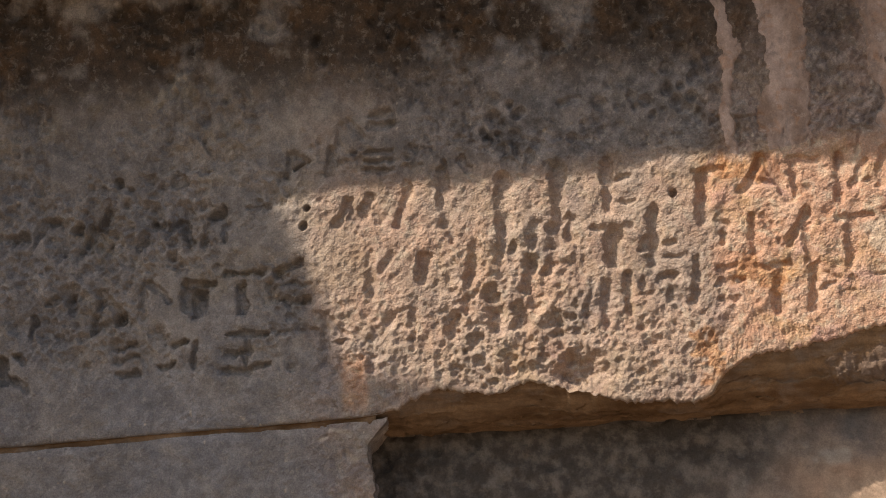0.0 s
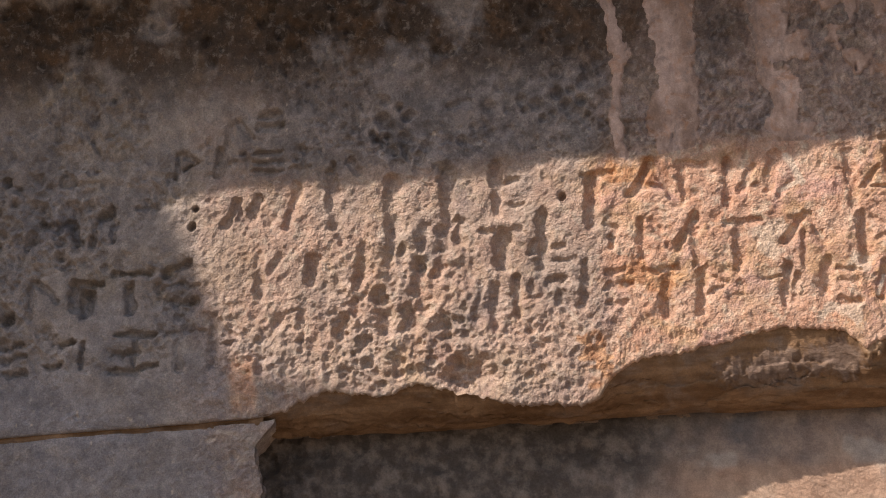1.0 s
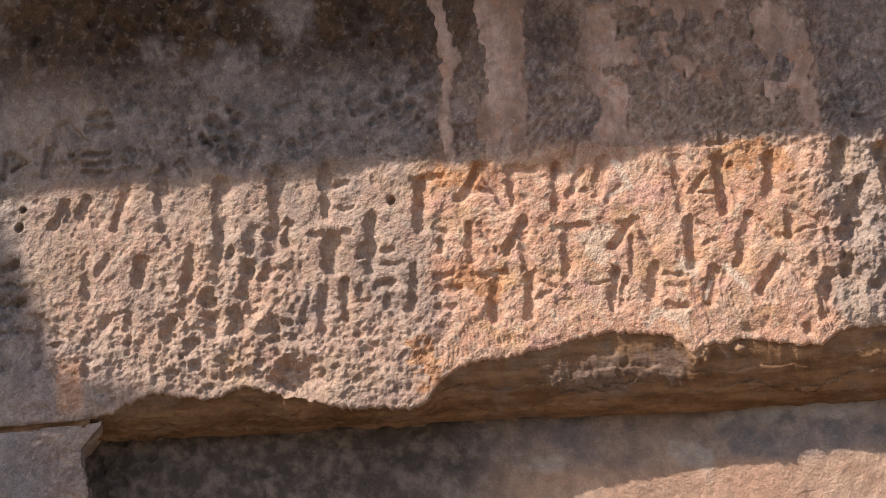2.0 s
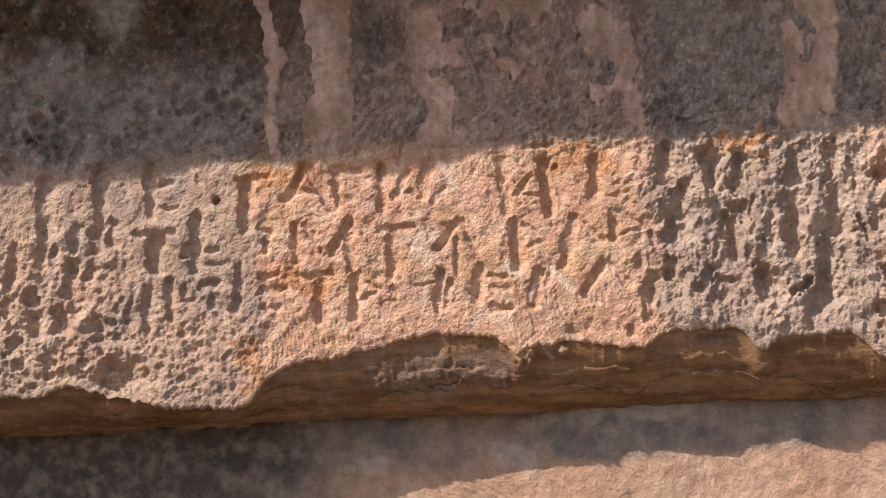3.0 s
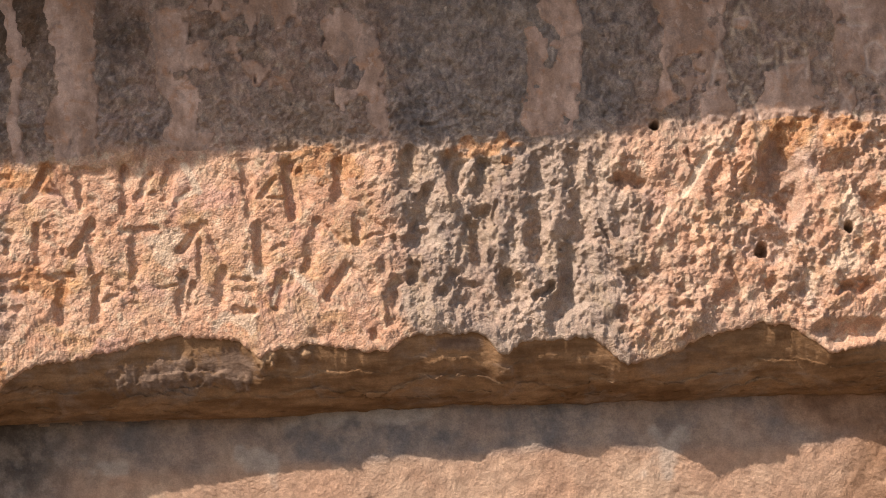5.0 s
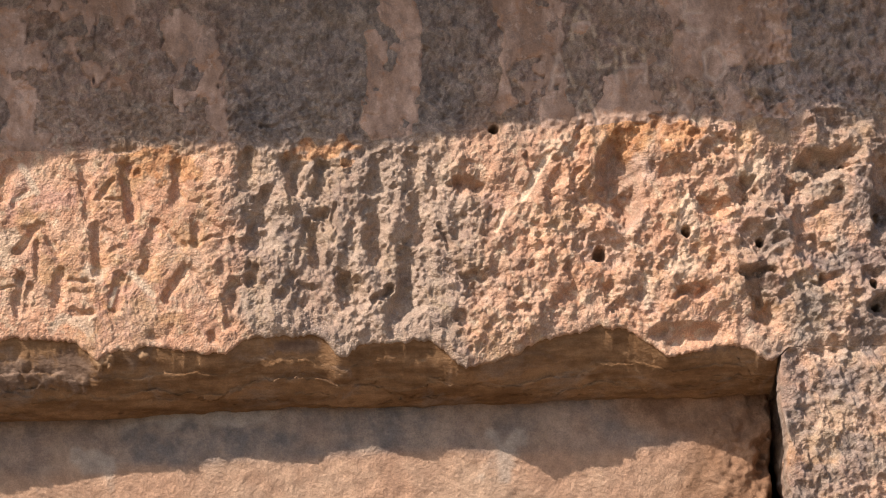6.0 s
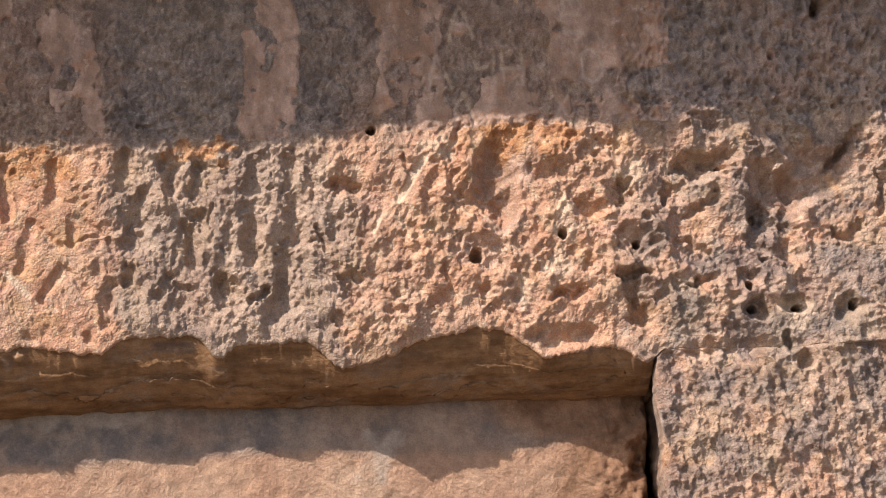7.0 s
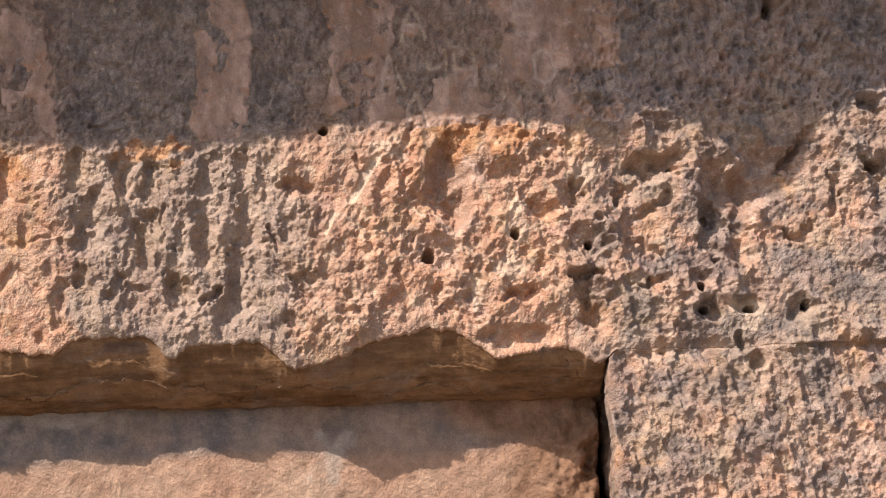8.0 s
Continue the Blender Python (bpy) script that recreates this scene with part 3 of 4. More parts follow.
def lip(x):
    px, pz = zip(*LIP)
    z = sum(np.interp(x + d, px, pz) for d in (-0.009, -0.005, 0.0, 0.005, 0.009)) / 5
    free = band(x, -0.86, 0.97, 0.02)
    return z + free * (0.006 * fbm(x, 0 * x, 0.035, 5, 3, 0.65) + 0.0026 * lattice(x, 0 * x + 3, 0.009, 2) + 0.0014 * lattice(x, 0 * x + 7, 0.004, 4)) + 0.0015 * fbm(x, 0 * x, 0.05, 3, 11) + 0.005 * step(x, 0.99, 1.05) * fbm(x, 0 * x, 0.10, 4, 12, 0.6)


def link_grid(name, x, y, z, material, masks=None, back=None, keep=None):
    """A sheet of quads over 2D arrays, with a rim that runs back to the depth back where that is given."""
    nz, nx = x.shape
    co = np.stack([x, y, z], -1).reshape(-1, 3)
    n = np.arange(nz * nx).reshape(nz, nx)
    quads = np.stack([n[:-1, :-1], n[:-1, 1:], n[1:, 1:], n[1:, :-1]], -1).reshape(-1, 4)
    if keep is not None:
        quads = quads[keep.ravel()]
        used, flat = np.unique(quads, return_inverse=True)
        co, quads = co[used], flat.reshape(-1, 4)
        masks = {key: values.ravel()[used] for key, values in (masks or {}).items()}
    if back is not None:
        rim = np.concatenate([n[0, :], n[1:, -1], n[-1, -2::-1], n[-2:0:-1, 0]])
        far = co[rim].copy()
        far[:, 1] = back
        k = len(co) + np.arange(len(rim))
        co = np.concatenate([co, far])
        quads = np.concatenate([quads, np.stack([rim, k, np.roll(k, -1), np.roll(rim, -1)], -1)])
    me = bpy.data.meshes.new(name)
    me.vertices.add(len(co))
    me.vertices.foreach_set("co", co.astype(np.float32).ravel())
    me.loops.add(quads.size)
    me.loops.foreach_set("vertex_index", quads.astype(np.int32).ravel())
    me.polygons.add(len(quads))
    me.polygons.foreach_set("loop_start", np.arange(0, quads.size, 4, dtype=np.int32))
    me.update(calc_edges=True)
    for key, values in (masks or {}).items():
        full = np.zeros(len(co), np.float32)
        full[:values.size] = values.ravel()
        me.attributes.new(key, "FLOAT", "POINT").data.foreach_set("value", full)
    me.materials.append(material)
    smooth = np.ones(len(quads), bool)
    if back is not None:
        smooth[(nz - 1) * (nx - 1):] = False
    me.polygons.foreach_set("use_smooth", smooth)
    return new(name, me)


def under(ob, parent, label=""):
    ob.parent = parent
    return tagged(ob, label)


def box(name, x0, x1, y0, y1, z0, z1, material, bevel=0.01):
    bm = bmesh.new()
    bmesh.ops.create_cube(bm, size=1)
    for v in bm.verts:
        v.co = ((x0 + x1) / 2 + v.co.x * (x1 - x0), (y0 + y1) / 2 + v.co.y * (y1 - y0), (z0 + z1) / 2 + v.co.z * (z1 - z0))
    bmesh.ops.bevel(bm, geom=bm.edges[:], offset=bevel, segments=2, affect="EDGES")
    me = bpy.data.meshes.new(name)
    bm.to_mesh(me)
    bm.free()
    me.materials.append(material)
    return new(name, me)


# ---- the relief of the whole front, one function for lintel, jamb and lower block ----


def zones(x, z):
    """Shares of the kinds of surface along the wall; the borders wander."""
    w = x + 0.05 * fbm(x, z, 0.10, 5, 21, 0.6)
    return {
        "left": 1 - step(w, -1.03, -0.93),
        "honey": band(w, -0.97, -0.36),
        "crisp": band(w, -0.37, 0.21, 0.03),
        "gouged": band(w, 0.20, 0.56, 0.03),
        "coral": band(w, 0.55, 0.98, 0.05),
        "right": step(w, 0.94, 1.02),
        "upper": step(z + 0.012 * fbm(x, z, 0.1, 3, 23) - 0.02 * step(x, 0.2, 0.7), 2.745, 2.785),
    }


# Strips of old plaster wash that run down the upper face: from, to, how whole they are.
COATS = [(-0.356, -0.332, 0.9), (-0.290, -0.230, 0.95), (-0.134, -0.066, 0.95), (-0.066, 0.192, 0.50), (0.405, 0.481, 0.92),
         (0.604, 0.700, 0.95), (0.700, 0.862, 0.50), (0.862, 1.030, 1.0)]
# Spots where the wash has fallen off, and rusty spots that the sun reaches.
BARE = [(-0.040, 2.843, 0.034, 0.052), (0.134, 2.868, 0.026, 0.015), (-0.02, 2.79, 0.02, 0.02), (0.03, 2.93, 0.03, 0.03),
        (1.01, 2.83, 0.05, 0.03), (0.645, 2.862, 0.016, 0.02), (-0.05, 2.95, 0.04, 0.03)]
RUSTY = [(0.785, 2.770, 0.050, 0.036), (0.862, 2.765, 0.034, 0.030), (0.08, 2.752, 0.05, 0.02), (0.13, 2.735, 0.03, 0.03),
         (-0.33, 2.735, 0.05, 0.02), (-0.385, 2.46, 0.02, 0.04), (0.34, 2.752, 0.05, 0.014), (-0.30, 2.58, 0.05, 0.03)]


BROWN = [(0.775, 2.68, 0.045, 0.075), (0.735, 2.60, 0.05, 0.03), (1.19, 2.70, 0.07, 0.02), (1.12, 2.53, 0.03, 0.03), (1.25, 2.71, 0.09, 0.025), (1.21, 2.66, 0.05, 0.05), (1.13, 2.855, 0.04, 0.02), (1.30, 2.87, 0.07, 0.03), (1.05, 2.80, 0.02, 0.02)]
CREAM = [(0.862, 2.630, 0.024, 0.036), (-0.126, 2.628, 0.026, 0.030), (0.800, 2.530, 0.020, 0.032), (0.850, 2.560, 0.020, 0.028),
         (-0.040, 2.512, 0.036, 0.014), (0.000, 2.578, 0.026, 0.010), (0.680, 2.745, 0.030, 0.016), (1.200, 2.485, 0.030, 0.026), (0.965, 2.705, 0.024, 0.018)]


def wander(x, z):
    """What makes the strips' borders run and their holes open."""
    return x + 0.030 * fbm(x * 1.3, z * 1.0, 0.11, 6, 45, 0.62) + 0.012 * fbm(x, z, 0.035, 4, 46, 0.7), fbm(x, z, 0.09, 5, 41) + 0.6 * fbm(x, z, 0.045, 4, 43)


def strip(flow, worn, a, b, full):
    return band(flow, a, b, 0.0025) * step(worn, 0.48 - full, 0.52 - full)


def wash(x, z, q):
    """Where the plaster wash still clings."""
    flow, worn = wander(x, z)
    coat = np.zeros_like(x)
    for a, b, full in COATS:
        coat = np.maximum(coat, strip(flow, worn, a, b, full))
    return coat * q["upper"] * (1 - np.clip(ovals(x, z, BARE, 6.0, 1.0, 0.02), 0, 1))


def relief(x, z):
    q = zones(x, z)
    low = 1 - q["upper"]
    big = fbm(x, z, 0.11, 5, 1)
    mid = fbm(x, z, 0.03, 4, 2, 0.6)
    fine = fbm(x, z, 0.010, 3, 3, 0.7)
    rid = ridges(x, z, 0.035, 4, 5)
    crag = ridges(x + 0.3 * z, 0.8 * z, 0.075, 4, 15)
    crumb = ridges(x, z, 0.016, 3, 9)
    chip = 0.045 * facets(x, z, 0.045, 1) + 0.020 * facets(x, z, 0.020, 2)
    p_big, p_mid, p_small = pits(x, z, 0.034, 1, 0.45), pits(x, z, 0.017, 2, 0.6), pits(x, z, 0.0085, 3, 0.6)
    grit = fbm(x, z, 0.0052, 2, 8, 0.7)
    bowl_big, bowl_mid, bowl_small = scoops(x + 0.25 * z, 0.8 * z, 0.040, 1), scoops(x, z, 0.018, 2), scoops(x, z, 0.0085, 3)
    uneven = np.clip(0.75 + 1.1 * fbm(x, z, 0.10, 3, 27), 0.25, 1.5)
    h = 0.0035 * big + 0.0015 * mid
    spread = step(fbm(x, z, 0.09, 3, 36), -0.5, 0.1)
    h += q["left"] * (0.0025 * mid + 0.0016 * fine + 0.0004 * grit - step(z, 2.45, 2.56) * spread * (0.012 * p_big + 0.009 * p_mid + 0.005 * p_small + 0.002 * crumb))
    h -= q["left"] * 0.002 * p_small * step(mid, 0.0, 0.4)
    bottom = step(-z, -2.62, -2.5)
    alveoli = band(x + 0.03 * big, -0.76, -0.57, 0.03) * step(-z, -2.70, -2.62)
    h += q["honey"] * low * (0.0030 * mid + 0.0018 * fine + 0.0005 * grit + 0.06 * chip - 0.0014 * p_small - bottom * (0.004 * p_mid + 0.0016 * p_small) + 0.0016 * crumb * bottom)
    h -= q["honey"] * low * alveoli * (0.005 * p_big + 0.004 * p_mid + 0.0015 * p_small - 0.003 * rid)
    h += q["honey"] * q["upper"] * (0.004 * mid + 0.002 * fine + 0.0004 * grit - 0.014 * p_mid * step(fbm(x, z, 0.08, 3, 35), -0.3, 0.2) - 0.006 * p_small * step(fbm(x, z, 0.06, 3, 37), -0.2, 0.3))
    tool = np.sin(2 * np.pi * (x + 0.15 * z + 0.006 * lattice(x, z, 0.05, 6) + 0.002 * lattice(x, z, 0.012, 7)) / 0.0072) * step(fbm(x, z, 0.07, 3, 31), -0.25, 0.3)
    h += q["crisp"] * low * (0.0022 * mid + 0.0017 * fine + 0.0005 * grit + 0.08 * chip + 0.0005 * tool * step(-z, -2.57, -2.53) - 0.0018 * p_small * step(mid, -0.1, 0.5) - 0.0025 * p_mid * step(big, 0.0, 0.3) + 0.0012 * rid * uneven + 0.0016 * bowl_mid * uneven + 0.0008 * bowl_small)
    h += q["gouged"] * low * (0.005 * mid + 0.0028 * fine + 0.0006 * grit + 0.001 * crumb - 0.002 * p_mid * uneven - 0.0018 * p_small + 0.006 * bowl_big + 0.0040 * bowl_mid + 0.0012 * bowl_small + 0.04 * chip + 0.008 * fbm(x * 2.2, z * 0.8, 0.05, 4, 24, 0.55))
    h += q["coral"] * low * (0.005 * mid + uneven * (0.0018 * crumb + 0.0026 * fine + 0.0006 * grit - 0.0018 * p_small - 0.002 * p_mid + 0.006 * crag + 0.010 * bowl_big + 0.0055 * bowl_mid + 0.0018 * bowl_small + 0.04 * chip) + 0.008 * fbm(x * 1.6 - 0.8 * z, z * 0.7 + 0.5 * x, 0.05, 4, 26, 0.6))
    lower = 1 - step(z, 2.432, 2.438)
    h += q["right"] * (1 - lower) * (low * (0.012 * crag * uneven + 0.003 * rid + uneven * (0.018 * bowl_big + 0.0075 * bowl_mid + 0.0022 * bowl_small - 0.006 * p_big + 0.03 * chip)) + q["upper"] * (0.006 * crag * uneven + 0.005 * mid + uneven * (0.014 * bowl_big + 0.007 * bowl_mid + 0.002 * bowl_small) - 0.008 * p_mid * spread - 0.009 * p_big * spread - 0.006 * p_small + 0.05 * chip) + 0.003 * fine + 0.0006 * grit - 0.002 * p_small)
    sx, sz = x + 0.45 * z, 0.55 * z - 0.22 * x
    h += q["right"] * lower * (0.006 * fbm(sx, sz, 0.024, 3, 19, 0.7) + 0.0030 * ridges(sx, sz, 0.030, 3, 20) + 0.0110 * scoops(sx, sz, 0.019, 4) + 0.0018 * bowl_small + 0.03 * chip + 0.006 * fbm(x, z, 0.07, 3, 16) + 0.0025 * fine + 0.0006 * grit - 0.003 * p_mid - 0.002 * p_small)
    h += q["right"] * (0.010 * fbm(x, z, 0.22, 2, 14))
    h -= q["right"] * band(z, 2.426, 2.446, 0.010) * 0.010 * step(fbm(x, z, 0.10, 3, 34), -0.15, 0.35)
    h -= q["right"] * band(z, 2.70, 2.735, 0.012) * 0.012 * step(fbm(x, z, 0.09, 3, 33), -0.2, 0.3)
    bare = 1 - 0.85 * wash(x, z, q)
    h += (q["crisp"] + q["gouged"] + q["coral"]) * q["upper"] * bare * (0.004 * mid + 0.0034 * fine + 0.001 * grit + 0.10 * chip + 0.004 * bowl_mid * uneven - 0.004 * p_small - 0.006 * p_mid * step(big, -0.1, 0.25))
    # letters and the hollows that weather has worn out of them
    cut = np.zeros_like(x)
    for row in (ROW_ONE_WEST, ROW_TWO_WEST, ROW_THREE_WEST, ROW_THREE_MID):
        cut = np.maximum(cut, carve_strokes(x, z, row, 0.0128, 1.25, 1.1, 1.14))
    for row in (ROW_ONE_MID, ROW_ONE_EAST, ROW_TWO_MID, ROW_TWO_EAST, ROW_THREE_EAST, ROW_THREE_END):
        cut = np.maximum(cut, carve_strokes(x, z, row, 0.0122, 1.3, 1.0, 1.12))
    for row in (GOUGES_WEST, GOUGES_EAST):
        cut = np.maximum(cut, carve_strokes(x, z, row, 0.019, 1.15, 1.9, 1.30))
    cut = np.maximum(cut, carve_strokes(x, z, CORAL_CUTS, 0.015, 1.1, 2.0, 1.15))
    cut = np.maximum(cut, carve_strokes(x, z, RIGHT_CUTS, 0.020, 1.1, 2.4, 1.2))
    for row in (SHADED_ONE, SHADED_TWO, SHADED_THREE):
        cut = np.maximum(cut, carve_strokes(x, z, row, 0.026, 1.5, 1.2, 1.1))
    cut = np.maximum(cut, carve_strokes(x, z, UPPER_WEST, 0.020, 1.5))
    cut = np.maximum(cut, carve_strokes(x, z, UPPER_EAST, 0.011, 1.5))
    cut = np.maximum(cut, carve_letters(x, z, SCRATCHED, 0.050, 0.040, 0.0028, 0.0022))
    h -= cut * (1 + 0.3 * mid)
    h -= ovals(x, z, HOLLOWS, 0.018, 1.0, 0.008)
    h -= ovals(x, z, [(0.855, 2.458, 0.060, 0.024)], 0.016, 0.8, 0.006)
    h -= ovals(x, z, [(-0.575, 2.440, 0.046, 0.046)], 0.020, 0.9, 0.008)
    h -= ovals(x, z, HOLES, 0.045, 0.5, 0.002)
    h -= ovals(x, z, HOLES_B, 0.016, 0.5, 0.002)
    for x0, z0, x1, z1, w in SCRAPES:
        m = 1 - step(from_line(x + 0.002 * mid, z, x0, z0, x1, z1), 0.5 * w, 1.3 * w)
        h = h * (1 - 0.6 * m) - 0.0012 * m
    calm = 1 - 0.7 * band(x, -0.86, 0.97, 0.02) * (1 - step(z - lip(x[0])[None, :], 0.0, 0.022))
    return h * calm + 0.0022 * fine * (1 - calm)


def surface_masks(x, z):
    q = zones(x, z)
    low = 1 - q["upper"]
    n1, n2 = fbm(x, z, 0.09, 5, 41), fbm(x, z, 0.045, 4, 43)
    streak = fbm(x * 2.2, z * 0.5, 0.13, 4, 45)
    warm = 0.38 * q["honey"] + 1.0 * q["crisp"] + 0.20 * q["gouged"] + 0.85 * q["coral"] + q["right"] * (0.5 + 0.9 * fbm(x, z, 0.05, 4, 48, 0.6))
    warm = warm * (1 - 0.85 * q["upper"] * q["honey"]) * (1 + 0.5 * n1) + 0.25 * n2 * step(warm, 0.1, 0.3)
    coat = wash(x, z, q)
    brown = 0.7 * q["right"] * step(n1 + 0.3 * n2, 0.30, 0.42)
    brown = np.maximum(brown, 0.6 * np.clip(ovals(x, z, BROWN, 1.6, 1.0, 0.02), 0, 1))
    rust = band(x + 0.3 * n2 * 0.02, -0.925, -0.885, 0.008) * band(z, 2.41, 2.50, 0.02)
    # grey shade painted above the cornice's shadow line; random stain blotches elsewhere
    stain_shade = q["upper"] * (1 - coat) * np.clip(0.7 + 0.4 * n1, 0, 1) * step(x, -1.0, -0.7)
    stain_shade = np.maximum(stain_shade, q["left"] * np.clip(0.6 * n1, 0, 0.5))
    stain_shade = np.maximum(stain_shade * (1 - 0.7 * q["right"]), 0.7 * q["right"] * step(n2, -0.08, 0.30))
    # bluish stone low in the west; cool shade tint painted further up and upper right
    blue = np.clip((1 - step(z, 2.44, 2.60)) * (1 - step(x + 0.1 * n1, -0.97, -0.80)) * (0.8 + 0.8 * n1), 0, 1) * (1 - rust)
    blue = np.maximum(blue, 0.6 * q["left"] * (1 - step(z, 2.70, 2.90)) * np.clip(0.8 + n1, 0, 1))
    blue = np.maximum(blue, 0.55 * q["right"] * q["upper"] * np.clip(0.8 + n1, 0, 1))
    pale = np.zeros_like(x)
    for x0, z0, x1, z1, w in SCRAPES:
        pale = np.maximum(pale, 1 - step(from_line(x + 0.003 * n2, z + 0.003 * n1, x0, z0, x1, z1), 0.5 * w, 1.2 * w))
    pale = np.maximum(pale, 0.75 * np.clip(ovals(x, z, CREAM, 1.8, 1.0, 0.016), 0, 1))
    for x0, z0, x1, z1, w in MARKS:
        pale = np.maximum(pale, 0.7 * (1 - step(from_line(x + 0.010 * n2, z + 0.008 * n1, x0, z0, x1, z1), 0.4 * w, 1.1 * w)) * step(n2, -0.3, 0.1))
    pale = np.maximum(pale, np.clip(90 * carve_letters(x, z, SCRATCHED, 0.050, 0.040, 0.0032, 0.010), 0, 0.6))
    pale = np.maximum(pale, 0.8 * step(fbm(x, z, 0.010, 2, 47), 0.80, 0.88))
    # the dark brown grows towards the top west: crust blotches plus painted shade
    return {"warm": np.clip(np.maximum(warm, 0.9 * rust), 0, 1), "coat": brown, "stain_shade": np.clip(stain_shade, 0, 1),
            "blue": blue * 0.8, "rust": 0.75 * np.clip(ovals(x, z, RUSTY, 2.0, 1.0, 0.02), 0, 1), "crust_shade": 0.92 * step(z, 2.85, 2.96) * (1 - step(x, -0.5, 0.2)) * step(n1 + 0.5 * n2, -0.45, 0.0), "pale": pale * 0.85}


def stone_face(name, x, z, back, extra=0.0, damp=1.0):
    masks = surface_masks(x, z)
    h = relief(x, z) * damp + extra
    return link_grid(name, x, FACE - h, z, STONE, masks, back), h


STEP = 0.0016
# ---- the inscribed lintel ----
xs = np.arange(-1.62, 1.62, STEP).astype(np.float32)
rise = np.concatenate([np.arange(0, 0.40, STEP), np.arange(0.40, 0.80, 0.0030)])
rise = (rise / rise[-1]).astype(np.float32)
gx = np.tile(xs, (len(rise), 1))
edge = lip(xs)
gz = edge[None, :] + rise[:, None] * (3.20 - edge[None, :])
lintel = tagged(new("inscribed_lintel"), "weathered limestone lintel carved with eroded rows of ancient letters", "stone lintel", kind="thing")
lintel.location = (0, FACE, 2.39)
bpy.context.view_layer.update()


def adopt(ob, parent, label=""):
    """Part of a thing, kept where it was built."""
    ob.parent = parent
    ob.matrix_parent_inverse = Matrix.Translation(parent.location).inverted()
    return tagged(ob, label)


round_off = (1 - step(gx, 0.975, 0.99)) * 0.003 * np.clip(1 - (gz - edge[None, :]) / 0.005, 0, 1) ** 2
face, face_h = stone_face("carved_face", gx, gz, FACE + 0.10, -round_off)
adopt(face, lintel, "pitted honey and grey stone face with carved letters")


def flakes(cells, least=60):
    """The joined pieces of a mask, one by one, without the crumbs."""
    left = cells.copy()
    for r, c in zip(*np.nonzero(cells)):
        if not left[r, c]:
            continue
        left[r, c] = False
        stack, piece = [(r, c)], []
        while stack:
            i, j = stack.pop()
            piece.append((i, j))
            for a, b in ((i + 1, j), (i - 1, j), (i, j + 1), (i, j - 1)):
                if 0 <= a < left.shape[0] and 0 <= b < left.shape[1] and left[a, b]:
                    left[a, b] = False
                    stack.append((a, b))
        if len(piece) >= least:
            one = np.zeros_like(cells)
            one[tuple(np.array(piece).T)] = True
            yield one


# strips of plaster wash, thin sheets that cling to the upper face
shares = zones(gx, gz)
run, worn_out = wander(gx, gz)
for a, b, full in COATS:
    cols = np.nonzero((xs > a - 0.075) & (xs < b + 0.075))[0]
    rows_up = np.nonzero(rise > 0.36)[0]
    part_of = np.ix_(rows_up, cols)
    mask = strip(run[part_of], worn_out[part_of], a, b, full) * shares["upper"][part_of]
    mask = mask * (1 - np.clip(ovals(gx[part_of], gz[part_of], BARE, 6.0, 1.0, 0.02), 0, 1))
    sheet = face_h[part_of] + 0.0030 * mask - 0.0011
    scratch = 90 * carve_letters(gx[part_of], gz[part_of], SCRATCHED, 0.050, 0.040, 0.0032, 0.010)
    for flake in flakes(np.maximum(mask[:-1, :-1], mask[1:, 1:]) > 0.2):
        adopt(link_grid("plaster_wash", gx[part_of], FACE - sheet, gz[part_of], WASH, {"pale": np.clip(scratch, 0, 0.6)}, None, flake), lintel, "flaking pinkish-brown plaster wash")

# broken underside, from the lip back and down to the panel
SLABS = [(-0.150, 2.440, 0.085, 0.030), (-0.045, 2.445, 0.066, 0.036), (0.28, 2.468, 0.055, 0.012), (0.895, 2.456, 0.080, 0.022)]
SCRAPS = [(0.004, 2.462, 0.020, 0.022), (0.064, 2.462, 0.012, 0.006)]
fx = np.arange(-0.90, 0.985, 0.0022)
s = np.linspace(0, 1, 76)[:, None]
lz = lip(fx)[None, :]
fy = np.repeat(s, len(fx), 1)
end = PANEL_TOP - 0.002 + 0.008 * fbm(fx, fx * 0, 0.16, 5, 87, 0.6)[None, :]
curve = 1 - (1 - s) ** 2.6
ffx = np.tile(fx, (len(s), 1))
fz = lz + 0.002 + (end - lz) * curve
inner = s * (1 - s) * 4
fv = fy * 0.15
lay = fbm(ffx * 0.45, fv * 1.6, 0.05, 5, 51, 0.6)
rough = fbm(ffx, fv, 0.018, 4, 53, 0.65)
slab = 0.05 * facets(ffx * 0.6, fv * 1.3, 0.05, 4)
ledge = np.zeros_like(ffx)
scrap = np.zeros_like(ffx)
for items, field in ((SLABS, ledge), (SCRAPS, scrap)):
    for sx_, sz_, sa, sb in items:
        ragged = 0.9 * fbm(ffx, fz, 0.014, 4, 55, 0.75) - 0.25
        np.maximum(field, np.clip(2.2 * (1.0 - ((ffx - sx_) / sa) ** 2 - ((fz - sz_) / sb) ** 2 + ragged), 0, 1), out=field)
beds = np.sin(9 * np.pi * fy + 5 * lay + 7 * ffx)
fz = fz + inner * (0.008 * lay + 0.005 * rough + 0.22 * slab + 0.0012 * beds)
fyy = FACE + 0.004 + fy * (RECESS + 0.004) - inner * (0.010 * lay + 0.007 * rough + 0.22 * slab + 0.003 * beds)
fyy = fyy - 0.30 * ledge * np.clip(fyy - FACE - 0.012, 0, 1)
fyy = fyy - 0.8 * scrap * np.clip(fyy - FACE - 0.002, 0, 1) + 0.003 * scrap * rough
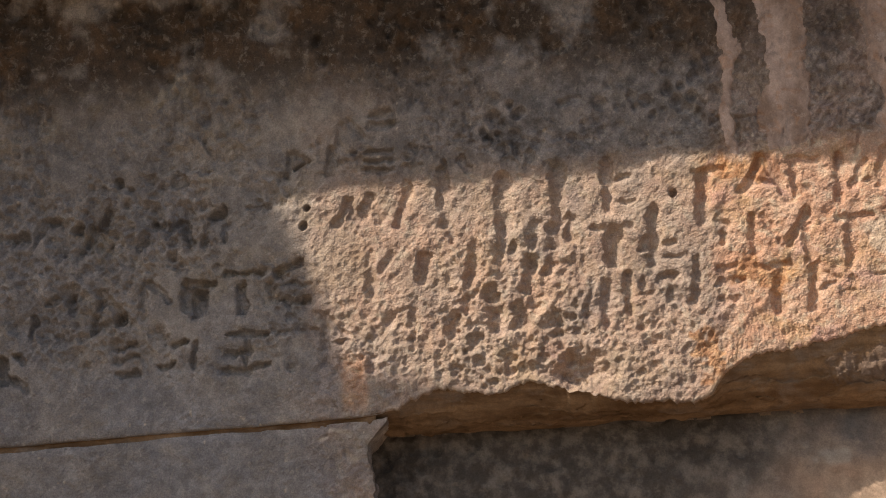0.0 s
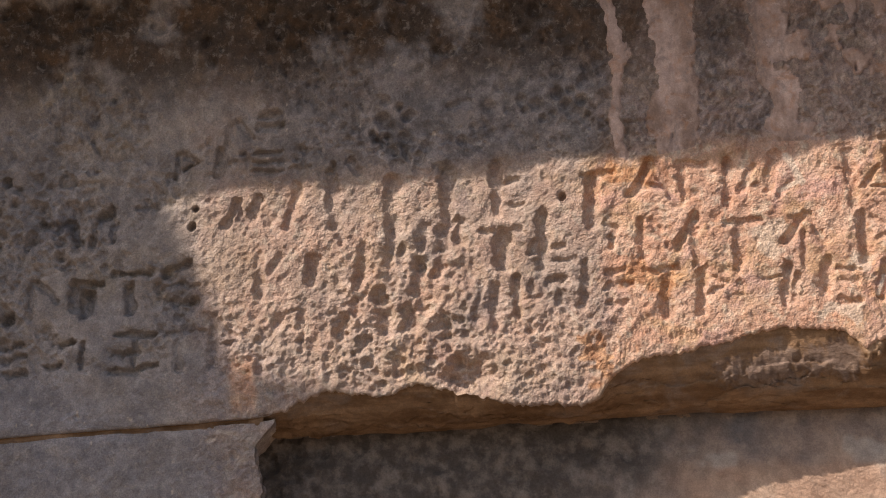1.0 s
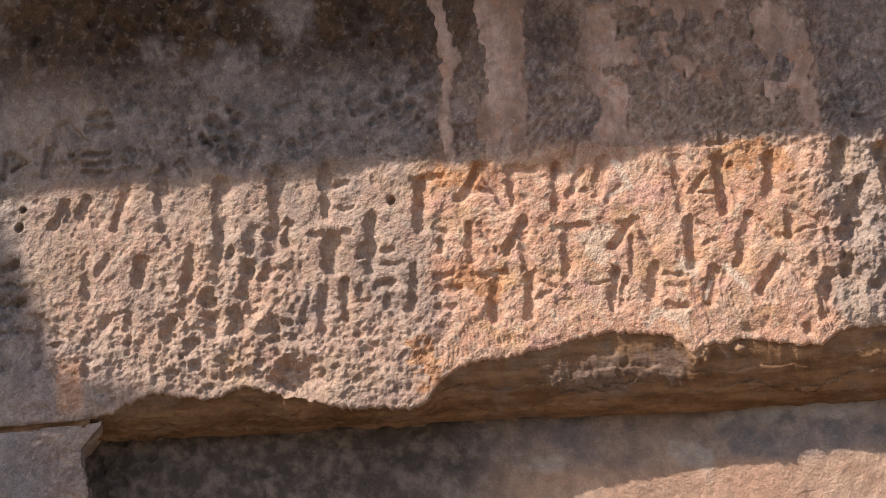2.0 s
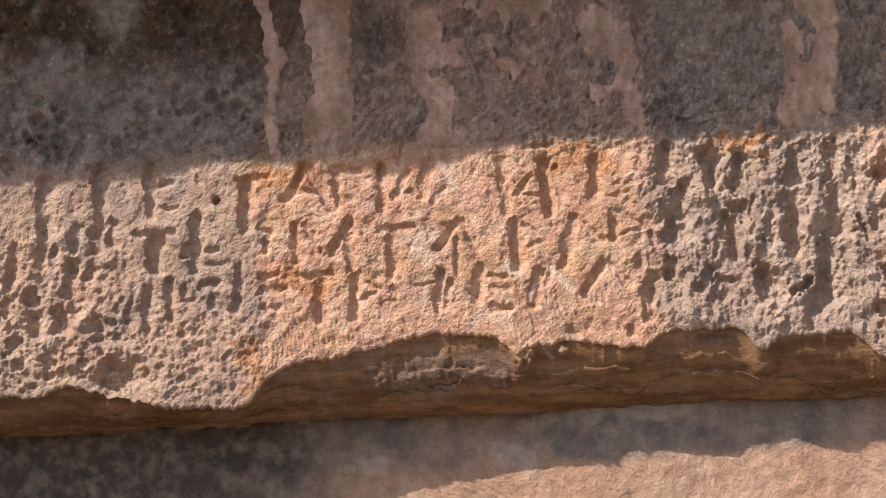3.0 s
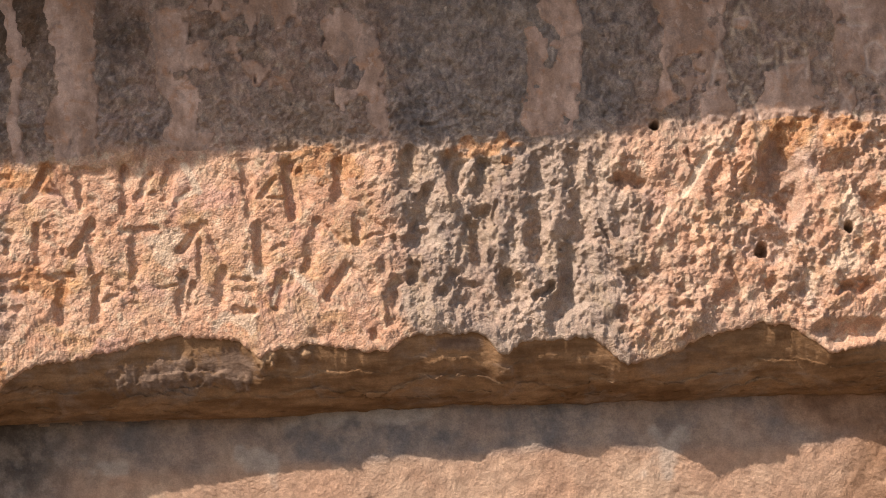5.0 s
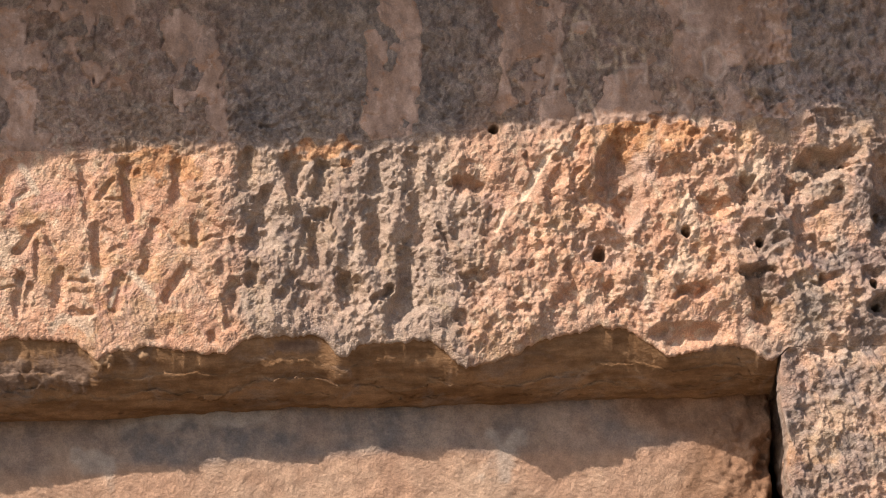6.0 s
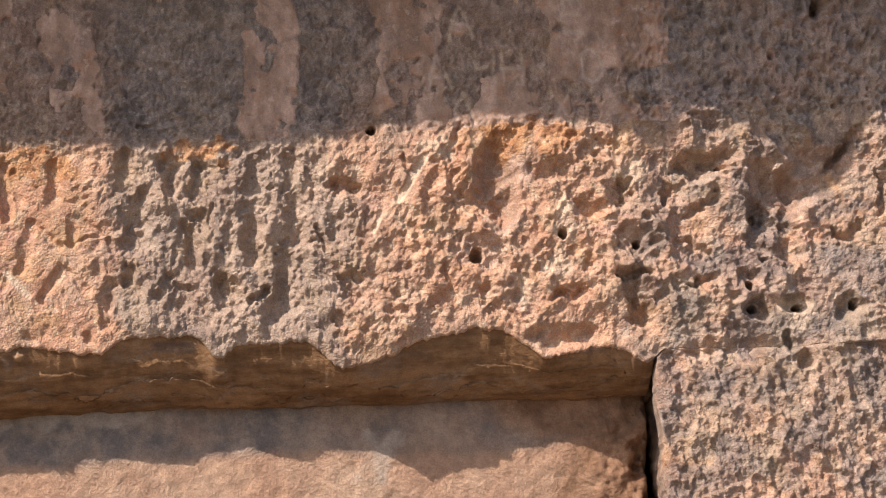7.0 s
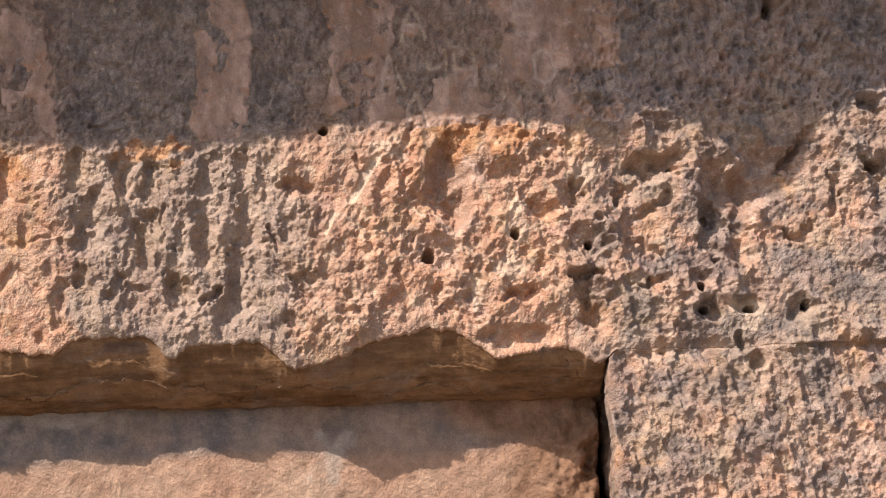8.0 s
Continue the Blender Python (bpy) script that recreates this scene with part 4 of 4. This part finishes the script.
adopt(link_grid("fracture_surface", ffx, fyy, fz, FRACTURE, {"pale": scrap, "grey": np.clip(ledge - scrap, 0, 1)}, None), lintel, "rusty brown broken underside")
adopt(box("core", -1.62, 1.62, FACE + 0.05, FACE + 0.55, 2.50, 3.19, MASONRY), lintel)
adopt(box("bearing_bed", -0.88, 1.0, FACE + RECESS + 0.02, FACE + 0.54, 2.385, 2.52, MASONRY, 0.004), lintel)

# ---- lower block at the west, flush with the lintel ----
bx = np.arange(-1.62, -0.862, STEP)
bz = np.arange(1.98, 2.372, STEP)
px_, pz_ = np.meshgrid(bx, bz)
top_line = lip(px_[0])[None, :] + 0 * px_
pz_ = pz_ + (top_line - 0.0065 + 0.003 * fbm(px_, px_ * 0, 0.05, 4, 86) - 2.372) * step(pz_, 2.2, 2.372)
broken = -0.884 + 0.018 * fbm(pz_, pz_ * 0, 0.06, 5, 61, 0.6) + 0.028 * step(pz_, 2.36, 2.40)
px_ = px_ + (broken + 0.862) * step(px_, -1.1, -0.862)
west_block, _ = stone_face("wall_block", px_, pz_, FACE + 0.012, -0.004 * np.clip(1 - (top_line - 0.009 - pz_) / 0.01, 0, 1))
tagged(west_block, "blue-grey limestone block with a broken edge under the lintel", "stone block", kind="thing")

wy, wz = np.meshgrid(np.arange(0.003, 0.16, 0.003), pz_[:, -1])
wx = px_[:, -1][:, None] + 0.0015 - 0.16 * wy + step(wy, 0.0, 0.02) * 0.006 * fbm(wy, wz, 0.03, 4, 98, 0.65)
west_side = link_grid("broken_side", wx, FACE + wy, wz, STONE, surface_masks(-0.95 + 0.1 * wy, wz))
west_side.parent = west_block
west_core = box("core", -1.615, -0.96, FACE + 0.06, FACE + 0.44, 1.985, 2.36, MASONRY)
west_core.parent = west_block
# earth and mortar in the bed joints
mx, mq = np.meshgrid(np.arange(-1.62, -0.875, 0.004), np.linspace(-0.020, 0.008, 8))
mortar = link_grid("joint_mortar", mx, FACE + 0.008 + 0.004 * fbm(mx, mq, 0.02, 3, 85), lip(mx[0])[None, :] + mq, FRACTURE)
tagged(mortar, "brown crumbling mortar in the bed joint", "mortar", kind="stuff")

# ---- recessed panel under the lintel ----
for x0, x1, tone in ((-0.93, 0.992, "warm"),):
    rx, rz = np.meshgrid(np.arange(x0, x1, 0.0025), np.arange(1.98, PANEL_TOP + 0.035, 0.0025))
    chisel = np.sin(2 * np.pi * (rz * 0.9 + rx * 0.45 + 0.006 * lattice(rx, rz, 0.05, 7) + 0.003 * lattice(rx, rz, 0.012, 8)) / 0.0085)
    chisel *= step(fbm(rx, rz, 0.05, 3, 63), -0.5, 0.2)
    ph = 0.004 * fbm(rx, rz, 0.12, 4, 65) + 0.0006 * chisel + 0.0020 * fbm(rx, rz, 0.016, 4, 67, 0.6) - 0.003 * pits(rx, rz, 0.03, 6, 0.12)
    ph += 0.010 * step(rx, 0.80, 0.95) * fbm(rx, rz, 0.06, 4, 69) - 0.07 * step(rx + 0.035 * fbm(rx, rz, 0.06, 4, 71) - 0.012 * step(rz, 2.30, 2.36), 0.966, 0.988) + 0.012 * step(rx, 0.86, 0.93) * fbm(rx, rz, 0.035, 4, 70, 0.6)
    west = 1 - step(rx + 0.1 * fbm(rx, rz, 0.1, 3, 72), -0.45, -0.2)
    ph += west * (0.004 * fbm(rx, rz, 0.03, 4, 74) - 0.005 * pits(rx, rz, 0.02, 7, 0.6)) + 0.04 * (0.045 * facets(rx, rz, 0.045, 3))
    ph -= 0.018 * (1 - step(rx, -0.10, 0.15))
    # ragged lower edge of the dirt and lintel shade painted across the panel's top
    dirt_shade_edge = 2.315 + 0.02 * fbm(rx, rz, 0.15, 4, 73)
    panel_masks = {"crust_shade": west, "rust": 0.85 * step(rx + 0.12 * fbm(rx, rz, 0.08, 4, 76), 0.74, 0.86), "stain_shade": np.maximum(west, step(rz, dirt_shade_edge - 0.01, dirt_shade_edge + 0.015) * np.clip(0.8 + 0.7 * fbm(rx, rz, 0.1, 4, 75), 0, 1)),
                   "pale": 0.6 * step(fbm(rx, rz, 0.1, 5, 77), 0.28, 0.45)}
    ph -= 0.004 * (1 - step(np.minimum(rx - x0, x1 - 0.0025 - rx), 0.0, 0.004))
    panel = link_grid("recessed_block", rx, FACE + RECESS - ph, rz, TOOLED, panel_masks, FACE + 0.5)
    tagged(panel, tone + " chisel-tooled limestone block set back under the lintel", "stone block", kind="thing")

# ---- jamb block at the east ----
jx, jz = np.meshgrid(np.arange(JAMB, 1.62, STEP), np.arange(1.98, 2.4405, STEP))
jedge = 0.007 * fbm(jz, jz * 0, 0.06, 5, 81, 0.6) + 0.0025 * lattice(jz, jz * 0, 0.010, 5)
jx = jx + jedge * (1 - step(jx, JAMB, JAMB + 0.05))
jtop = lip(jx[0])[None, :] + 0 * jx
jz = jz + (jtop - 0.0003 - jz.max()) * step(jz, 2.2, jz.max())
soften = 0.003 * np.clip(1 - (jx - JAMB) / 0.005, 0, 1) ** 2
jamb, _ = stone_face("jamb_block", jx, jz, FACE + 0.030, -soften, 0.55 + 0.45 * step(jx, JAMB, JAMB + 0.018))
tagged(jamb, "deeply pitted pinkish limestone jamb block beside the recess", "stone block", kind="thing")

sy, sz_ = np.meshgrid(np.arange(0.014, 0.30, 0.003), np.arange(1.98, 2.432, 0.003))
side_x = 0.007 * fbm(sz_, sz_ * 0, 0.06, 5, 81, 0.6) + 0.0025 * lattice(sz_, sz_ * 0, 0.010, 5)
side_x = JAMB + side_x + 0.0002 + 0.15 * sy + step(sy, 0.0, 0.02) * (0.006 * fbm(sy, sz_, 0.03, 4, 97, 0.65) + 0.010 * (sy / 0.1) * lattice(sy, sz_, 0.08, 3))
side_masks = surface_masks(np.full_like(sy, 1.0) + 0.1 * sy, sz_)
jamb_side = link_grid("side_face", side_x, FACE + sy, sz_, STONE, side_masks)
jamb_side.parent = jamb
jamb_core = box("core", 1.06, 1.615, FACE + 0.06, FACE + 0.49, 1.985, 2.43, MASONRY)
jamb_core.parent = jamb

# ---- cornice above, whose broken edge shades the upper letters ----
OUT = 0.35
DRIP = [(-1.02, 2.738), (-0.82, 2.748), (-0.67, 2.737), (-0.51, 2.745), (-0.42, 2.764), (-0.31, 2.751), (-0.17, 2.733),
        (-0.06, 2.748), (0.06, 2.775), (0.15, 2.767), (0.23, 2.751), (0.35, 2.764), (0.47, 2.750), (0.54, 2.759),
        (0.60, 2.785), (0.69, 2.782), (0.75, 2.797), (0.86, 2.786), (0.93, 2.765), (1.00, 2.735), (1.06, 2.745), (1.11, 2.770), (1.17, 2.745), (1.22, 2.695), (1.28, 2.690), (1.33, 2.76), (1.45, 2.83), (1.8, 2.83)]
cx = np.arange(-1.9, 2.2, 0.006)
dx, dz = zip(*DRIP)
edge_z = np.interp(cx + OUT * SX, dx, dz) + OUT * SZ + 0.003 * fbm(cx, cx * 0, 0.03, 4, 91)
profile = [(0.0, 3.22, 0), (0.15, 3.23, 0.3), (0.26, 0, 0.9), (OUT, 0, 1), (OUT + 0.004, 0.05, 1), (OUT + 0.01, 0.16, 1), (OUT - 0.06, 0.24, 1), (-0.2, 0.26, 1)]
ky = np.stack([np.full_like(cx, FACE - o) for o, _, _ in profile])
kz = np.stack([a + 0 * cx if k < 0.5 else edge_z + (a if o >= OUT or a > 0.2 else 0.004) for o, a, k in profile])
ky[1:-1] += 0.004 * fbm(np.tile(cx, (6, 1)), kz[1:-1], 0.08, 3, 93) * np.array([1, 1, 0, 1, 1, 1])[:, None]
cornice = link_grid("cornice", np.tile(cx, (len(profile), 1)), ky, kz, MASONRY)
# unseen moulding, added to darken the top of the carved face
bed = box("shade_moulding", -1.9, 2.2, FACE - 0.18, FACE + 0.05, 3.11, 3.235, MASONRY, 0.02)
adopt(bed, cornice, "unseen square moulding added under the cornice to shade the face below")
tagged(cornice, "projecting limestone cornice with a chipped lower edge", "cornice", kind="thing")

# ---- unseen free-standing pier, added and shaped to cast the shadow on the west end of the inscription ----
REACH = 1.5
pz = np.arange(0, 5.6, 0.03)
drop = pz - REACH * SZ
shade_x = np.interp(drop, [1.9, 2.2, 2.40, 2.44, 2.46, 2.475, 2.49, 2.555, 2.634, 2.74, 2.9, 3.2],
                    [-0.40, -0.45, -0.62, -0.76, -0.83, -0.90, -0.942, -0.942, -0.970, -1.022, -1.07, -1.09])
east = shade_x - REACH * SX + 0.004 * fbm(pz, pz * 0, 0.2, 4, 95)
outline = [(0, 0.0), (-0.10, 0.06), (-0.80, 0.50), (-1.5, 0.50), (-1.5, -0.02), (-0.5, -0.04), (0, 0.0)]
pxs = np.stack([east + dx for dx, _ in outline], 1)
pys = np.stack([np.full_like(pz, FACE - REACH - dy) for _, dy in outline], 1)
pzz = np.repeat(pz[:, None], len(outline), 1)
mid_x, mid_y = pxs[-1].mean(), pys[-1].mean()
for shrink, lift in ((0.9, 0.03), (0.0, 0.06)):
    pxs = np.vstack([pxs, mid_x + shrink * (pxs[len(pz) - 1] - mid_x)])
    pys = np.vstack([pys, mid_y + shrink * (pys[len(pz) - 1] - mid_y)])
    pzz = np.vstack([pzz, np.full(len(outline), pz[-1] + lift)])
pier = link_grid("pier", pxs, pys, pzz, MASONRY)
tagged(pier, "unseen tall limestone pier added before the wall to shade its west end", "pier", kind="thing")

# ---- the rest of the wall, the ground ----
tagged(box("wall_north", -6, 6, FACE + 0.5, FACE + 1.0, 0, 4.2, MASONRY, 0.02), "rough limestone wall of an ancient building", "wall", kind="structure")
for x0, x1 in ((-6, -2.3), (-1.62, -0.862), (-0.862, 0.984), (0.984, 1.62)):
    front_y = FACE if x1 != 0.984 else FACE + RECESS
    tagged(box("foundation_course", x0, x1 - 0.004, front_y, FACE + 0.5, 0, 1.976 if x0 > -2 else 4.0, MASONRY, 0.015),
           "plain course of rough limestone under the carved wall", "stone course", kind="thing")
tagged(box("east_course", 1.626, 6, FACE, FACE + 0.5, 0, 3.9, MASONRY, 0.015), "plain rough limestone masonry beside the jamb", "stone course", kind="thing")
gb = bmesh.new()
bmesh.ops.create_circle(gb, cap_ends=True, segments=64, radius=2500)
gm = bpy.data.meshes.new("ground")
gb.to_mesh(gm)
gb.free()
gm.materials.append(SAND)
tagged(new("ground", gm), "dry sandy earth before the wall", "ground", kind="structure")
